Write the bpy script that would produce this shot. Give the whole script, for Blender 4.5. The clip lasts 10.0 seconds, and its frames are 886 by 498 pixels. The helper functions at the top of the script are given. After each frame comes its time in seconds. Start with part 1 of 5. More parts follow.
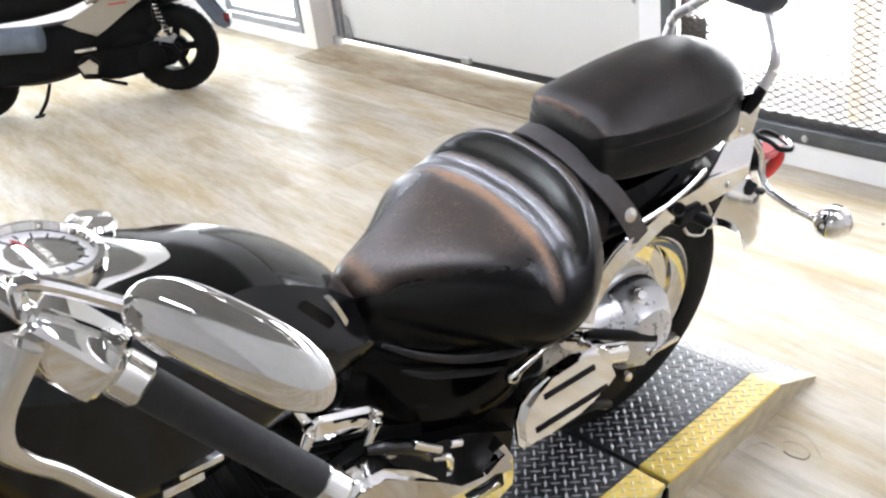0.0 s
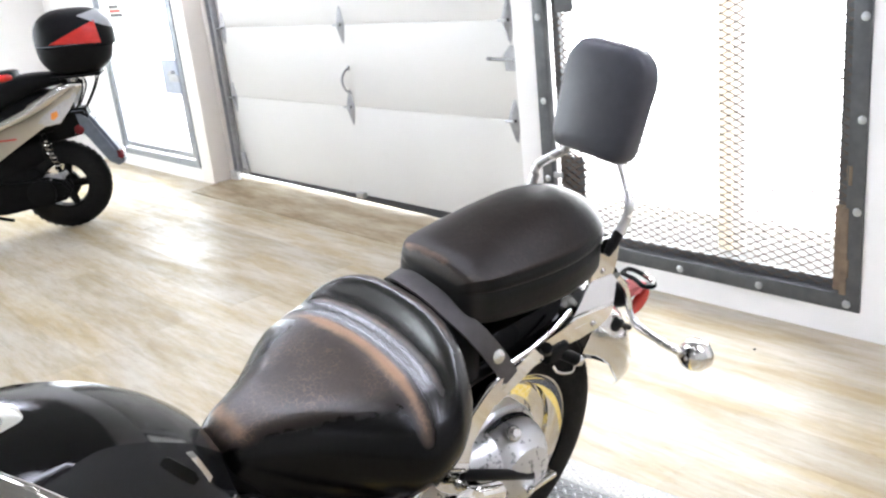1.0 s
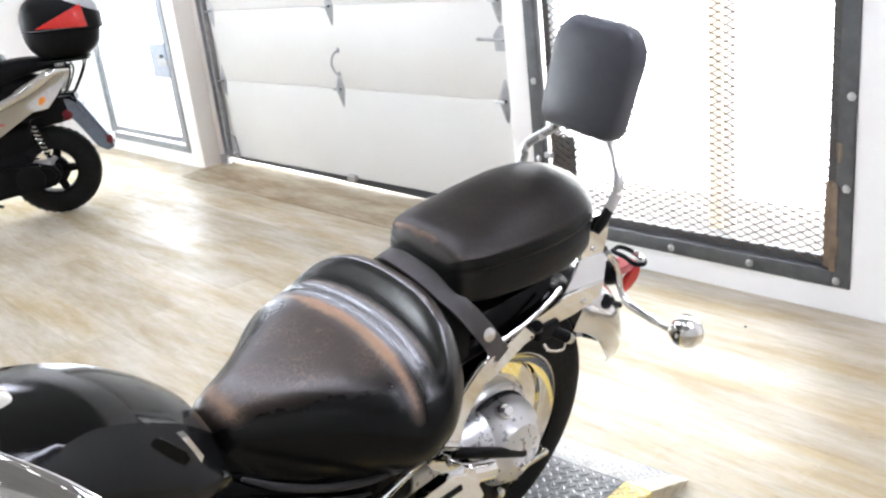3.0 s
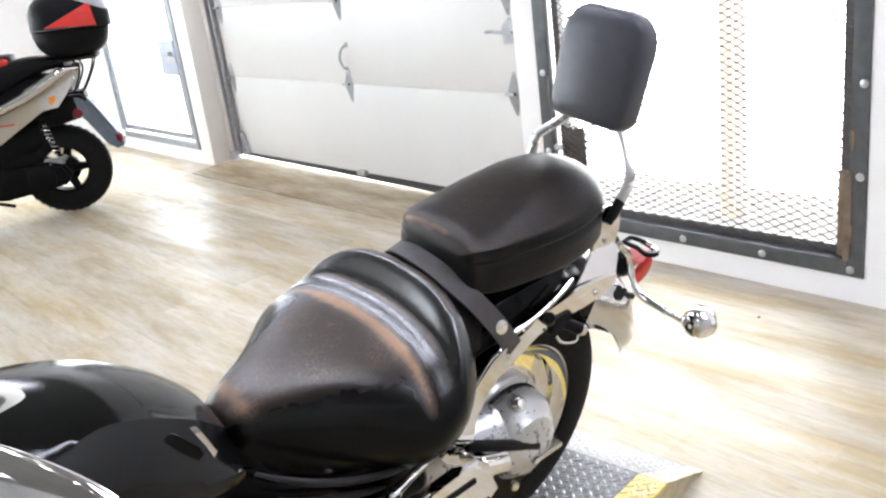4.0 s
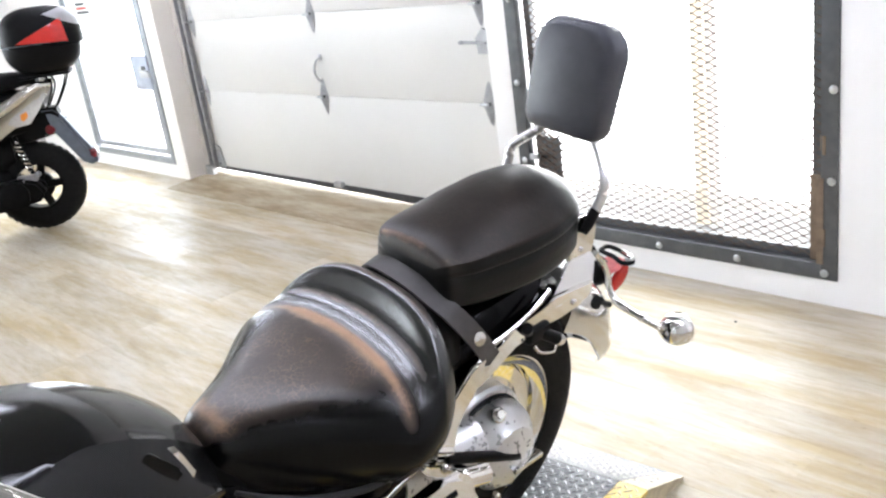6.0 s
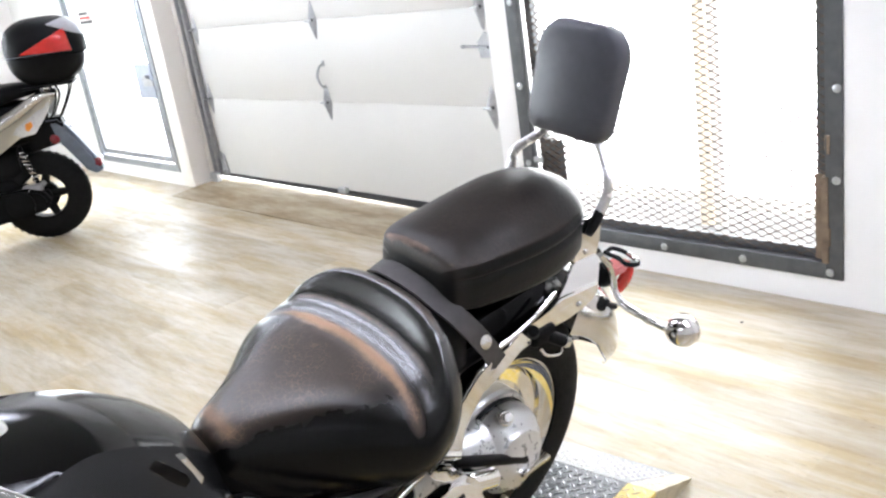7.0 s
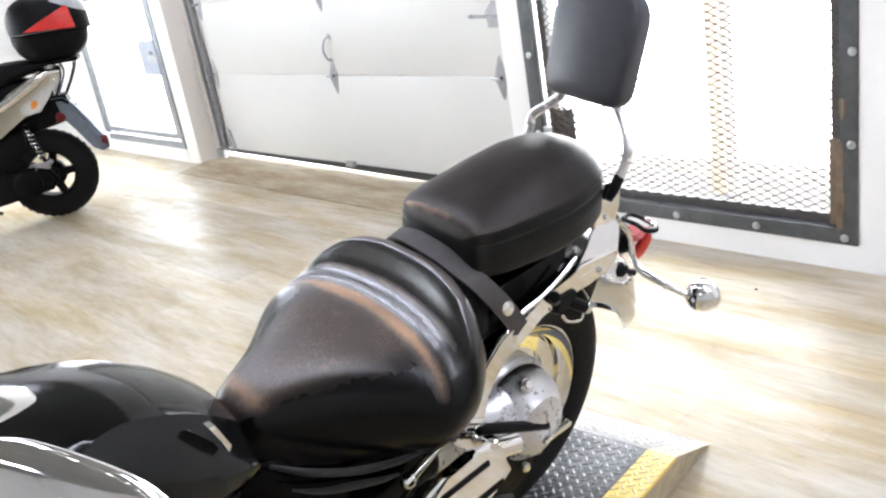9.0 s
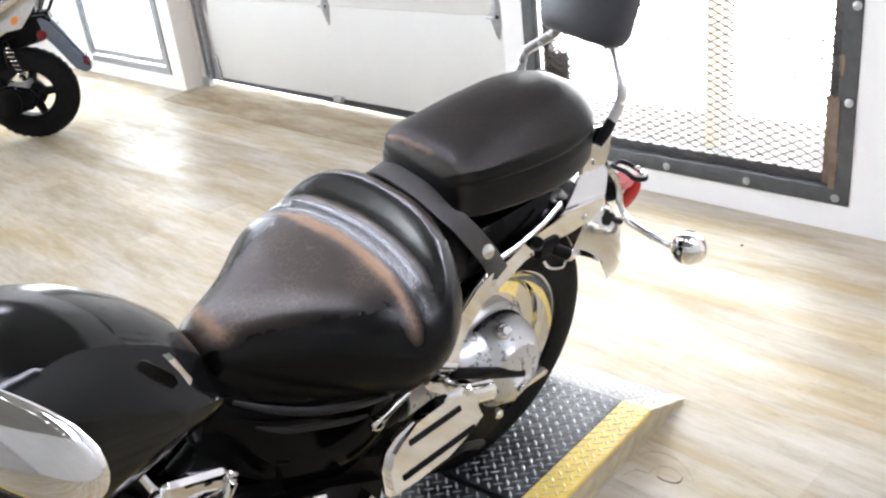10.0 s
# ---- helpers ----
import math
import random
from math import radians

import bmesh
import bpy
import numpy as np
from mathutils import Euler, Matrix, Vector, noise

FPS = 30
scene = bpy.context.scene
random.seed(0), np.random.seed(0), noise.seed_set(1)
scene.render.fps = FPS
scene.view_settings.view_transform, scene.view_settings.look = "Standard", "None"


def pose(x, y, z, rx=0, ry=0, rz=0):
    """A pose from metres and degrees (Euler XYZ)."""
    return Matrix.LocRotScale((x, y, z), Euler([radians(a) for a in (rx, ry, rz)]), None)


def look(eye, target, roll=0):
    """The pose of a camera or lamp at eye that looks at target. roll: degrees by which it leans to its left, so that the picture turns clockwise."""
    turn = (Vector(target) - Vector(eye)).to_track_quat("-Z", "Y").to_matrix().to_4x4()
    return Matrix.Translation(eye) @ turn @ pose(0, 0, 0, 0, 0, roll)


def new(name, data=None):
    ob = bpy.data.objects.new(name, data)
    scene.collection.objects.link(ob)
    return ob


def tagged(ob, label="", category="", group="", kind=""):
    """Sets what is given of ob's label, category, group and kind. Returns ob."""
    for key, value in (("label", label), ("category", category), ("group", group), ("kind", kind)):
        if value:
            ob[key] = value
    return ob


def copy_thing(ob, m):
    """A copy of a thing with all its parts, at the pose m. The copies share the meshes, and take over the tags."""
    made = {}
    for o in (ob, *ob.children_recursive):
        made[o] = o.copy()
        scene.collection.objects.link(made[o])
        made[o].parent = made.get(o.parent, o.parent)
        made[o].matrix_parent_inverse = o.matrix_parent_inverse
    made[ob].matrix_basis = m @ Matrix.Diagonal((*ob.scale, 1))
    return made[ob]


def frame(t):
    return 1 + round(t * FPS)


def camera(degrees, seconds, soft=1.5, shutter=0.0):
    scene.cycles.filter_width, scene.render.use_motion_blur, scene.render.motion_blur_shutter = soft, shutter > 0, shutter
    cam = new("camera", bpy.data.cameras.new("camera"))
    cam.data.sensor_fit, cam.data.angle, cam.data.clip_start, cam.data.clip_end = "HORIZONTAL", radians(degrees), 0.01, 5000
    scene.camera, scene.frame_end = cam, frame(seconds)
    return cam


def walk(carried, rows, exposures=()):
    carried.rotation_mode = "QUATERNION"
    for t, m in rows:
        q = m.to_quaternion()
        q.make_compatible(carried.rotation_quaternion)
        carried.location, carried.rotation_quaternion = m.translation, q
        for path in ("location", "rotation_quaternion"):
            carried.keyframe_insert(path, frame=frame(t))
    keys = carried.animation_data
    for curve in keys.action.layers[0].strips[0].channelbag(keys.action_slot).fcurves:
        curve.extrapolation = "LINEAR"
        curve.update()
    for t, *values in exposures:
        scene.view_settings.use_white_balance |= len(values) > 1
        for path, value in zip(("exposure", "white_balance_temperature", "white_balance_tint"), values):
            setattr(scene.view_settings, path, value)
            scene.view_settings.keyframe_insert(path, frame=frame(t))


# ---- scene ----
cam = camera(53.1, 10.0, soft=2.35)
PATH = [
    (0, (4.575, -3.106, 1.45), (3.051, -2.134, 0.595), -7.6),
    (0.5, (4.608, -3.06, 1.459), (3.168, -1.893, 0.707), -5.6),
    (1, (4.636, -3.065, 1.491), (3.178, -1.844, 0.873), -6.1),
    (1.5, (4.634, -3.064, 1.481), (3.181, -1.859, 0.821), -6.7),
    (2, (4.64, -3.065, 1.482), (3.194, -1.846, 0.831), -6.9),
    (3.5, (4.64, -3.06, 1.481), (3.201, -1.837, 0.824), -6.5),
    (4, (4.634, -3.059, 1.476), (3.18, -1.858, 0.812), -7.5),
    (4.5, (4.628, -3.061, 1.474), (3.177, -1.863, 0.795), -7.2),
    (5, (4.627, -3.059, 1.475), (3.183, -1.861, 0.783), -7.5),
    (5.5, (4.636, -3.056, 1.483), (3.206, -1.823, 0.824), -7.5),
    (7, (4.639, -3.057, 1.482), (3.204, -1.819, 0.842), -8.9),
    (7.5, (4.639, -3.057, 1.477), (3.198, -1.835, 0.822), -8.9),
    (8, (4.631, -3.055, 1.475), (3.188, -1.839, 0.811), -9.1),
    (8.5, (4.61, -3.054, 1.473), (3.165, -1.85, 0.792), -9.4),
    (9, (4.612, -3.077, 1.468), (3.179, -1.865, 0.778), -9.9),
    (9.5, (4.611, -3.134, 1.457), (3.321, -1.805, 0.701), -7.5),
    (10, (4.578, -3.034, 1.437), (3.19, -1.845, 0.625), -7.0),
]
walk(cam, [(t, look(eye, target, roll)) for t, eye, target, roll in PATH])

# ---- light ----
world = bpy.data.worlds.new("sky")
scene.world = world
world.use_nodes = True
wn = world.node_tree
sky = wn.nodes.new("ShaderNodeTexSky")
sky.sky_type = "NISHITA"
sky.sun_disc = False
sky.sun_elevation, sky.sun_rotation = radians(48), radians(200)
wn.links.new(sky.outputs[0], wn.nodes["Background"].inputs[0])
wn.nodes["Background"].inputs[1].default_value = 0.12
DAYLIGHT = 12.5      # bright street seen through the gates
SHOPFRONT = 8.0     # softer daylight behind the unseen shop window and the added side window
TUBES = 25.0        # unseen ceiling panels, added as fill and for sheen on the leather
sun = new("sun", bpy.data.lights.new("sun", "SUN"))
sun.data.energy, sun.data.angle, sun.data.color = 2.5, radians(0.5), (1.0, 0.95, 0.88)
sun.matrix_world = look((0, 0, 0), (-0.25, 0.6, -0.75))


# ---- materials ----
def nodes_of(name):
    m = bpy.data.materials.new(name)
    m.use_nodes = True
    return m, m.node_tree, m.node_tree.nodes["Principled BSDF"]


def node(t, kind, **values):
    n = t.nodes.new(kind)
    for k, v in values.items():
        n.inputs[k].default_value = v
    return n


def mix(t, fac, a, b, blend="MIX"):
    n = t.nodes.new("ShaderNodeMix")
    n.data_type, n.blend_type = "RGBA", blend
    for sock, v in ((n.inputs[0], fac), (n.inputs[6], a), (n.inputs[7], b)):
        if hasattr(v, "is_output"):
            t.links.new(v, sock)
        else:
            sock.default_value = v if not isinstance(v, tuple) else (*v, 1)
    return n.outputs[2]


def ramp(t, src, *stops):
    n = t.nodes.new("ShaderNodeValToRGB")
    while len(n.color_ramp.elements) < len(stops):
        n.color_ramp.elements.new(0.5)
    for e, (p, v) in zip(n.color_ramp.elements, stops):
        e.position, e.color = p, (v, v, v, 1) if not isinstance(v, tuple) else (*v, 1)
    t.links.new(src, n.inputs[0])
    return n.outputs[0]


def coords(t, scale=(1, 1, 1), kind="Object"):
    c, m = t.nodes.new("ShaderNodeTexCoord"), t.nodes.new("ShaderNodeMapping")
    m.inputs["Scale"].default_value = scale
    t.links.new(c.outputs[kind], m.inputs[0])
    return m.outputs[0]


def noise_of(t, scale, vec, detail=4.0, rough=0.6):
    n = node(t, "ShaderNodeTexNoise", Scale=scale, Detail=detail, Roughness=rough)
    t.links.new(vec, n.inputs["Vector"])
    return n.outputs["Fac"]


def bump(t, b, height, strength, distance):
    n = node(t, "ShaderNodeBump", Strength=strength, Distance=distance)
    t.links.new(height, n.inputs["Height"])
    t.links.new(n.outputs[0], b.inputs["Normal"])


def plain(name, color, rough=0.5, metal=0.0, vary=0.12, scale=9.0, bumps=0.1, coat=0.0, spec=0.5):
    """A surface with two scales of stain, uneven gloss and fine relief."""
    m, t, b = nodes_of(name)
    v = coords(t)
    big, fine = noise_of(t, scale, v), noise_of(t, scale * 14, v, 3)
    dark = tuple(c * (1 - vary) for c in color)
    light = tuple(min(1, c * (1 + vary * 0.6)) for c in color)
    t.links.new(mix(t, ramp(t, big, (0.3, 0.0), (0.75, 1.0)), dark, light), b.inputs["Base Color"])
    t.links.new(ramp(t, noise_of(t, scale * 3, v, 2), (0.3, max(0.0, rough - 0.05)), (0.7, min(1.0, rough + 0.06))), b.inputs["Roughness"])
    b.inputs["Metallic"].default_value, b.inputs["Coat Weight"].default_value = metal, coat
    b.inputs["Coat Roughness"].default_value = 0.04
    b.inputs["Specular IOR Level"].default_value = spec
    if bumps:
        bump(t, b, fine, bumps, 0.002)
    return m


def glow(name, color, strength):
    m, t, b = nodes_of(name)
    b.inputs["Base Color"].default_value = (*color, 1)
    b.inputs["Emission Color"].default_value, b.inputs["Emission Strength"].default_value = (*color, 1), strength
    return m


def wood_floor(name, tones, rough):
    m, t, b = nodes_of(name)
    rnd = t.nodes.new("ShaderNodeObjectInfo").outputs["Random"]
    v = t.nodes.new("ShaderNodeTexCoord").outputs["Object"]
    off = t.nodes.new("ShaderNodeVectorMath")
    off.operation = "MULTIPLY_ADD"
    comb = t.nodes.new("ShaderNodeCombineXYZ")
    for k in range(3):
        t.links.new(rnd, comb.inputs[k])
    t.links.new(comb.outputs[0], off.inputs[0])
    off.inputs[1].default_value = (37, 19, 11)
    t.links.new(v, off.inputs[2])
    st = t.nodes.new("ShaderNodeMapping")
    st.inputs["Scale"].default_value = (1.0, 5.0, 1.0)
    t.links.new(off.outputs[0], st.inputs[0])
    broad, grain = noise_of(t, 1.6, st.outputs[0], 5, 0.65), noise_of(t, 9.0, st.outputs[0], 6, 0.7)
    patch = t.nodes.new("ShaderNodeTexCoord").outputs["Object"]
    whole = t.nodes.new("ShaderNodeVectorMath")
    whole.operation = "ADD"
    place = t.nodes.new("ShaderNodeObjectInfo").outputs["Location"]
    t.links.new(patch, whole.inputs[0])
    t.links.new(place, whole.inputs[1])
    wide, fine = t.nodes.new("ShaderNodeMapping"), t.nodes.new("ShaderNodeMapping")
    wide.inputs["Scale"].default_value, fine.inputs["Scale"].default_value = (0.8, 4.2, 1.0), (1.6, 11.0, 1.0)
    t.links.new(whole.outputs[0], wide.inputs[0])
    t.links.new(whole.outputs[0], fine.inputs[0])
    cloudy, streak = noise_of(t, 1.5, wide.outputs[0], 6, 0.68), noise_of(t, 2.2, fine.outputs[0], 5, 0.65)
    base = mix(t, ramp(t, cloudy, (0.38, 0.0), (0.64, 1.0)), tones[0], tones[1])
    base = mix(t, ramp(t, broad, (0.52, 0.0), (0.74, 0.30)), base, tones[1])
    base = mix(t, ramp(t, streak, (0.50, 0.0), (0.70, 0.40)), base, tones[2])
    base = mix(t, ramp(t, grain, (0.48, 0.0), (0.72, 0.26)), base, tones[2])
    ticks = mix(t, 1.0, ramp(t, noise_of(t, 30.0, st.outputs[0], 3, 0.6), (0.64, 0.0), (0.72, 0.55)), ramp(t, cloudy, (0.40, 1.0), (0.58, 0.0)), "MULTIPLY")
    base = mix(t, ticks, base, tuple(0.45 * c for c in tones[2]))
    tint = ramp(t, rnd, (0.0, (0.88, 0.865, 0.835)), (0.25, (0.95, 0.94, 0.92)), (0.6, (1.0, 0.995, 0.985)), (1.0, (1.08, 1.075, 1.06)))
    t.links.new(mix(t, 1.0, base, tint, "MULTIPLY"), b.inputs["Base Color"])
    worn_gloss = mix(t, 0.6, ramp(t, grain, (0.25, rough - 0.10), (0.75, rough + 0.16)), ramp(t, cloudy, (0.36, rough + 0.20), (0.62, rough - 0.10)))
    t.links.new(worn_gloss, b.inputs["Roughness"])
    bump(t, b, mix(t, 0.5, grain, streak), 0.24, 0.0018)
    b.inputs["Specular IOR Level"].default_value = 0.33
    return m


def leather(name, black, mid, worn, rough=0.26, spec=1.0, ior=1.62, crazed=0.36):
    """Black leather; the wear attribute marks rubbed grey-brown and tan, and a painted pad highlight."""
    m, t, b = nodes_of(name)
    v = coords(t)
    wear = t.nodes.new("ShaderNodeAttribute")
    wear.attribute_name = "wear"
    scuff, cloud = noise_of(t, 60, v, 2, 0.5), noise_of(t, 16, v, 2, 0.5)
    warp = node(t, "ShaderNodeTexNoise", Scale=28.0, Detail=2.0)
    t.links.new(v, warp.inputs["Vector"])
    bent = t.nodes.new("ShaderNodeVectorMath")
    bent.operation = "MULTIPLY_ADD"
    t.links.new(warp.outputs["Color"], bent.inputs[0])
    bent.inputs[1].default_value = (0.03, 0.03, 0.03)
    t.links.new(v, bent.inputs[2])
    cracks = node(t, "ShaderNodeTexVoronoi", Scale=85.0)
    cracks.feature = "DISTANCE_TO_EDGE"
    t.links.new(bent.outputs[0], cracks.inputs["Vector"])
    lines = mix(t, 1.0, ramp(t, cracks.outputs["Distance"], (0.0, 1.0), (0.06, 0.0)), ramp(t, cloud, (0.40, 0.0), (0.56, 1.0)), "MULTIPLY")
    rub = t.nodes.new("ShaderNodeMath")
    rub.operation = "MULTIPLY_ADD"
    t.links.new(mix(t, 0.5, scuff, cloud), rub.inputs[0])
    rub.inputs[1].default_value = 0.42
    t.links.new(wear.outputs["Fac"], rub.inputs[2])
    amount = mix(t, ramp(t, wear.outputs["Fac"], (0.0, 0.0), (0.36, 1.0)), (0.0, 0.0, 0.0), rub.outputs[0])
    tone = ramp(t, amount, (0.08, black), (0.62, mid), (1.15 / 1.2, worn))
    crease = mix(t, 1.0, lines, ramp(t, wear.outputs["Fac"], (0.22, 0.0), (0.40, crazed)), "MULTIPLY")
    t.links.new(mix(t, crease, tone, worn), b.inputs["Base Color"])
    t.links.new(ramp(t, rub.outputs[0], (0.22, rough - 0.04), (0.62, rough + 0.13), (0.95, rough + 0.20)), b.inputs["Roughness"])
    b.inputs["IOR"].default_value = ior
    sheen_mask = t.nodes.new("ShaderNodeAttribute")
    sheen_mask.attribute_name = "sheen_mask"
    t.links.new(ramp(t, sheen_mask.outputs["Fac"], (0.0, spec * 0.18), (1.0, spec)), b.inputs["Specular IOR Level"])
    long = coords(t, (1.0, 0.45, 1.0))
    wrinkle = mix(t, 0.5, noise_of(t, 190, v, 2, 0.5), noise_of(t, 62, long, 4, 0.65))
    folds = node(t, "ShaderNodeTexVoronoi", Scale=15.0)
    folds.feature = "DISTANCE_TO_EDGE"
    t.links.new(bent.outputs[0], folds.inputs["Vector"])
    fold_line = mix(t, 1.0, ramp(t, folds.outputs["Distance"], (0.0, 1.0), (0.035, 0.0)), ramp(t, noise_of(t, 9, v, 2, 0.5), (0.5, 0.0), (0.62, 1.0)), "MULTIPLY")
    bump(t, b, mix(t, 0.2, wrinkle, fold_line, "SUBTRACT"), 0.42, 0.0019)
    b.inputs["Sheen Weight"].default_value = 0.0
    return m


WHITE = plain("white wall paint", (0.86, 0.85, 0.84), 0.55, vary=0.035, scale=1.4, bumps=0.12)
CREAM = plain("cream white wall paint", (0.88, 0.845, 0.79), 0.55, vary=0.035, scale=1.4, bumps=0.12)
DOOR_WHITE = plain("white enamelled steel", (0.67, 0.655, 0.622), 0.42, vary=0.03, scale=1.2, bumps=0.05)
CEIL = plain("grey ceiling", (0.28, 0.28, 0.28), 0.8, vary=0.1, scale=2)
DIM = plain("pale shop wall", (0.52, 0.515, 0.505), 0.7, vary=0.06, scale=1.5)
PLANK = wood_floor("worn vinyl planks", ((0.402, 0.318, 0.184), (0.52, 0.487, 0.418), (0.262, 0.215, 0.145)), 0.40)
SILL = wood_floor("dusty plywood", ((0.25, 0.185, 0.105), (0.44, 0.375, 0.26), (0.15, 0.112, 0.066)), 0.5)
STEEL_DARK = plain("dark grey painted steel", (0.085, 0.09, 0.095), 0.45, 0.2, vary=0.3, scale=14, bumps=0.25)
RUSTY = plain("brown primer steel", (0.20, 0.145, 0.10), 0.6, 0.2, vary=0.35, scale=22, bumps=0.3)
MESH_STEEL = plain("bare expanded steel", (0.12, 0.095, 0.08), 0.55, 0.5, vary=0.3, scale=30, bumps=0.0)
STEEL = plain("galvanised steel", (0.5, 0.51, 0.52), 0.38, 0.9, vary=0.2, scale=25, bumps=0.12)
FRAME_GREY = plain("grey gate frame", (0.30, 0.32, 0.34), 0.42, 0.35, vary=0.2, scale=20, bumps=0.15)
RUBBER_SEAL = plain("black door seal", (0.02, 0.02, 0.022), 0.6, vary=0.3, scale=30)
CHROME = plain("chrome", (0.86, 0.85, 0.83), 0.055, 1.0, vary=0.03, scale=12, bumps=0.0)
TAIL_CHROME = plain("hazed chrome", (0.66, 0.65, 0.63), 0.16, 1.0, vary=0.06, scale=9, bumps=0.02)
SATIN = plain("satin chrome", (0.72, 0.70, 0.67), 0.19, 1.0, vary=0.08, scale=22, bumps=0.03)
# pale half-metal: the white that the chrome reflects is put in its colour
CHROME_WHITENED = plain("chrome with white reflection in its colour", (0.84, 0.83, 0.82), 0.24, 0.55, vary=0.06, scale=14, bumps=0.02)
SATIN_ALLOY = plain("smooth silver painted casting", (0.56, 0.56, 0.555), 0.30, 0.60, vary=0.08, scale=18, bumps=0.05, coat=0.3)
FIN_BLACK = plain("black finned casting", (0.035, 0.035, 0.036), 0.38, 0.6, vary=0.3, scale=26, bumps=0.2)
PAINT = plain("black gloss paint", (0.002, 0.002, 0.0022), 0.10, 0.0, vary=0.2, scale=4, bumps=0.0, coat=0.0, spec=0.10)
# copy of PAINT with specular raised to brighten the tank's reflections
TANK_PAINT = plain("black gloss paint with stronger reflection", (0.003, 0.003, 0.0032), 0.10, 0.0, vary=0.2, scale=4, bumps=0.0, coat=0.0, spec=0.38)
BLACK_CHROME = plain("black chrome", (0.05, 0.05, 0.05), 0.18, 0.9, vary=0.2, scale=20)
BLACK_METAL = plain("black enamel", (0.004, 0.004, 0.0045), 0.36, 0.0, vary=0.3, scale=20, spec=0.10)
SATIN_BLACK = plain("satin black plastic", (0.005, 0.005, 0.0055), 0.5, spec=0.12, vary=0.25, scale=18)
TYRE = plain("tyre rubber", (0.008, 0.008, 0.008), 0.65, spec=0.12, vary=0.3, scale=30, bumps=0.3)
GRIP = plain("grip rubber", (0.016, 0.016, 0.017), 0.7, vary=0.2, scale=40, bumps=0.3)
LEATHER = leather("worn black leather", (0.004, 0.004, 0.004), (0.070, 0.052, 0.040), (0.42, 0.255, 0.15), 0.26, 0.80)
LEATHER_B = leather("black leather", (0.006, 0.006, 0.006), (0.036, 0.028, 0.023), (0.34, 0.22, 0.15), 0.34, 0.55, 1.4, 0.12)
VINYL = plain("grey black vinyl", (0.058, 0.060, 0.072), 0.40, vary=0.12, scale=30, bumps=0.12)
STRAP_M = plain("leather strap", (0.060, 0.055, 0.053), 0.55, vary=0.2, scale=40, bumps=0.2)
RED = plain("red lens", (0.62, 0.03, 0.025), 0.12, vary=0.1, scale=40, coat=0.4)
# paler copy of RED: light coming through the lens is in the colour
RED_LIT = plain("backlit red lens", (0.85, 0.24, 0.24), 0.15, vary=0.1, scale=40, coat=0.4)
AMBER = plain("amber lens", (0.75, 0.28, 0.06), 0.15, vary=0.1, scale=40, coat=0.4)
CLEAR = plain("clear lamp lens", (0.86, 0.86, 0.86), 0.10, 0.5, vary=0.15, scale=50, coat=0.4)
PLATE_BLACK = plain("black tread plate paint", (0.035, 0.037, 0.042), 0.36, 0.25, vary=0.35, scale=16, bumps=0.25)
# lozenges are paler than their plates: the bars' highlights are in the colour
PLATE_PALE = plain("pale tread lozenge", (0.30, 0.305, 0.315), 0.34, 0.6, vary=0.4, scale=24, bumps=0.1)
YELLOW = plain("yellow safety paint", (0.80, 0.59, 0.13), 0.42, vary=0.14, scale=10, bumps=0.2)
YELLOW_HI = plain("highlit yellow lozenge", (0.84, 0.70, 0.34), 0.36, vary=0.16, scale=20)
SKIRT = plain("worn pale yellow tread plate", (0.62, 0.55, 0.38), 0.45, 0.1, vary=0.3, scale=16, bumps=0.2)
RAMP = plain("bare tread plate", (0.27, 0.27, 0.27), 0.4, 0.4, vary=0.25, scale=16, bumps=0.1)
SKIRT_HI = plain("bright tread lozenge", (0.66, 0.65, 0.61), 0.3, 0.4, vary=0.2, scale=24)
SILVER = plain("champagne silver paint", (0.42, 0.385, 0.31), 0.42, 0.5, vary=0.06, scale=2, coat=0.0, bumps=0)
LOCK_GREY = plain("pale blue grey steel", (0.40, 0.44, 0.52), 0.45, vary=0.12, scale=20)
BOX_GREY = plain("pale grey plastic", (0.33, 0.33, 0.34), 0.45, vary=0.12, scale=20)
GREY_PLASTIC = plain("blue grey plastic", (0.13, 0.155, 0.19), 0.45, vary=0.2, scale=20)
ENGINE = plain("dirty engine casing", (0.004, 0.004, 0.004), 0.55, 0.0, spec=0.10, vary=0.4, scale=20, bumps=0.3)
DARK_RED = plain("dark red reflector", (0.16, 0.015, 0.02), 0.2, vary=0.2, scale=30)
CONCRETE = plain("grey concrete", (0.085, 0.085, 0.083), 0.8, vary=0.2, scale=3)
GALV_DIM = plain("dull lever steel", (0.34, 0.34, 0.345), 0.45, 0.35, vary=0.2, scale=30)
FACE = plain("dial face", (0.82, 0.81, 0.79), 0.4, vary=0.04, scale=30, bumps=0)
INK = plain("dark print", (0.03, 0.03, 0.035), 0.5, vary=0.1)
INK_SOFT = plain("brown scuff", (0.12, 0.095, 0.07), 0.6, vary=0.3, scale=40)
INK_RED = plain("red print", (0.55, 0.06, 0.05), 0.5, vary=0.1)


def translucent(name, color):
    m, t, b = nodes_of(name)
    tr = t.nodes.new("ShaderNodeBsdfTranslucent")
    tr.inputs[0].default_value = (*color, 1)
    mx = t.nodes.new("ShaderNodeMixShader")
    mx.inputs[0].default_value = 0.10
    b.inputs["Base Color"].default_value = (*color, 1)
    t.links.new(b.outputs[0], mx.inputs[1])
    t.links.new(tr.outputs[0], mx.inputs[2])
    t.links.new(mx.outputs[0], t.nodes["Material Output"].inputs[0])
    return m


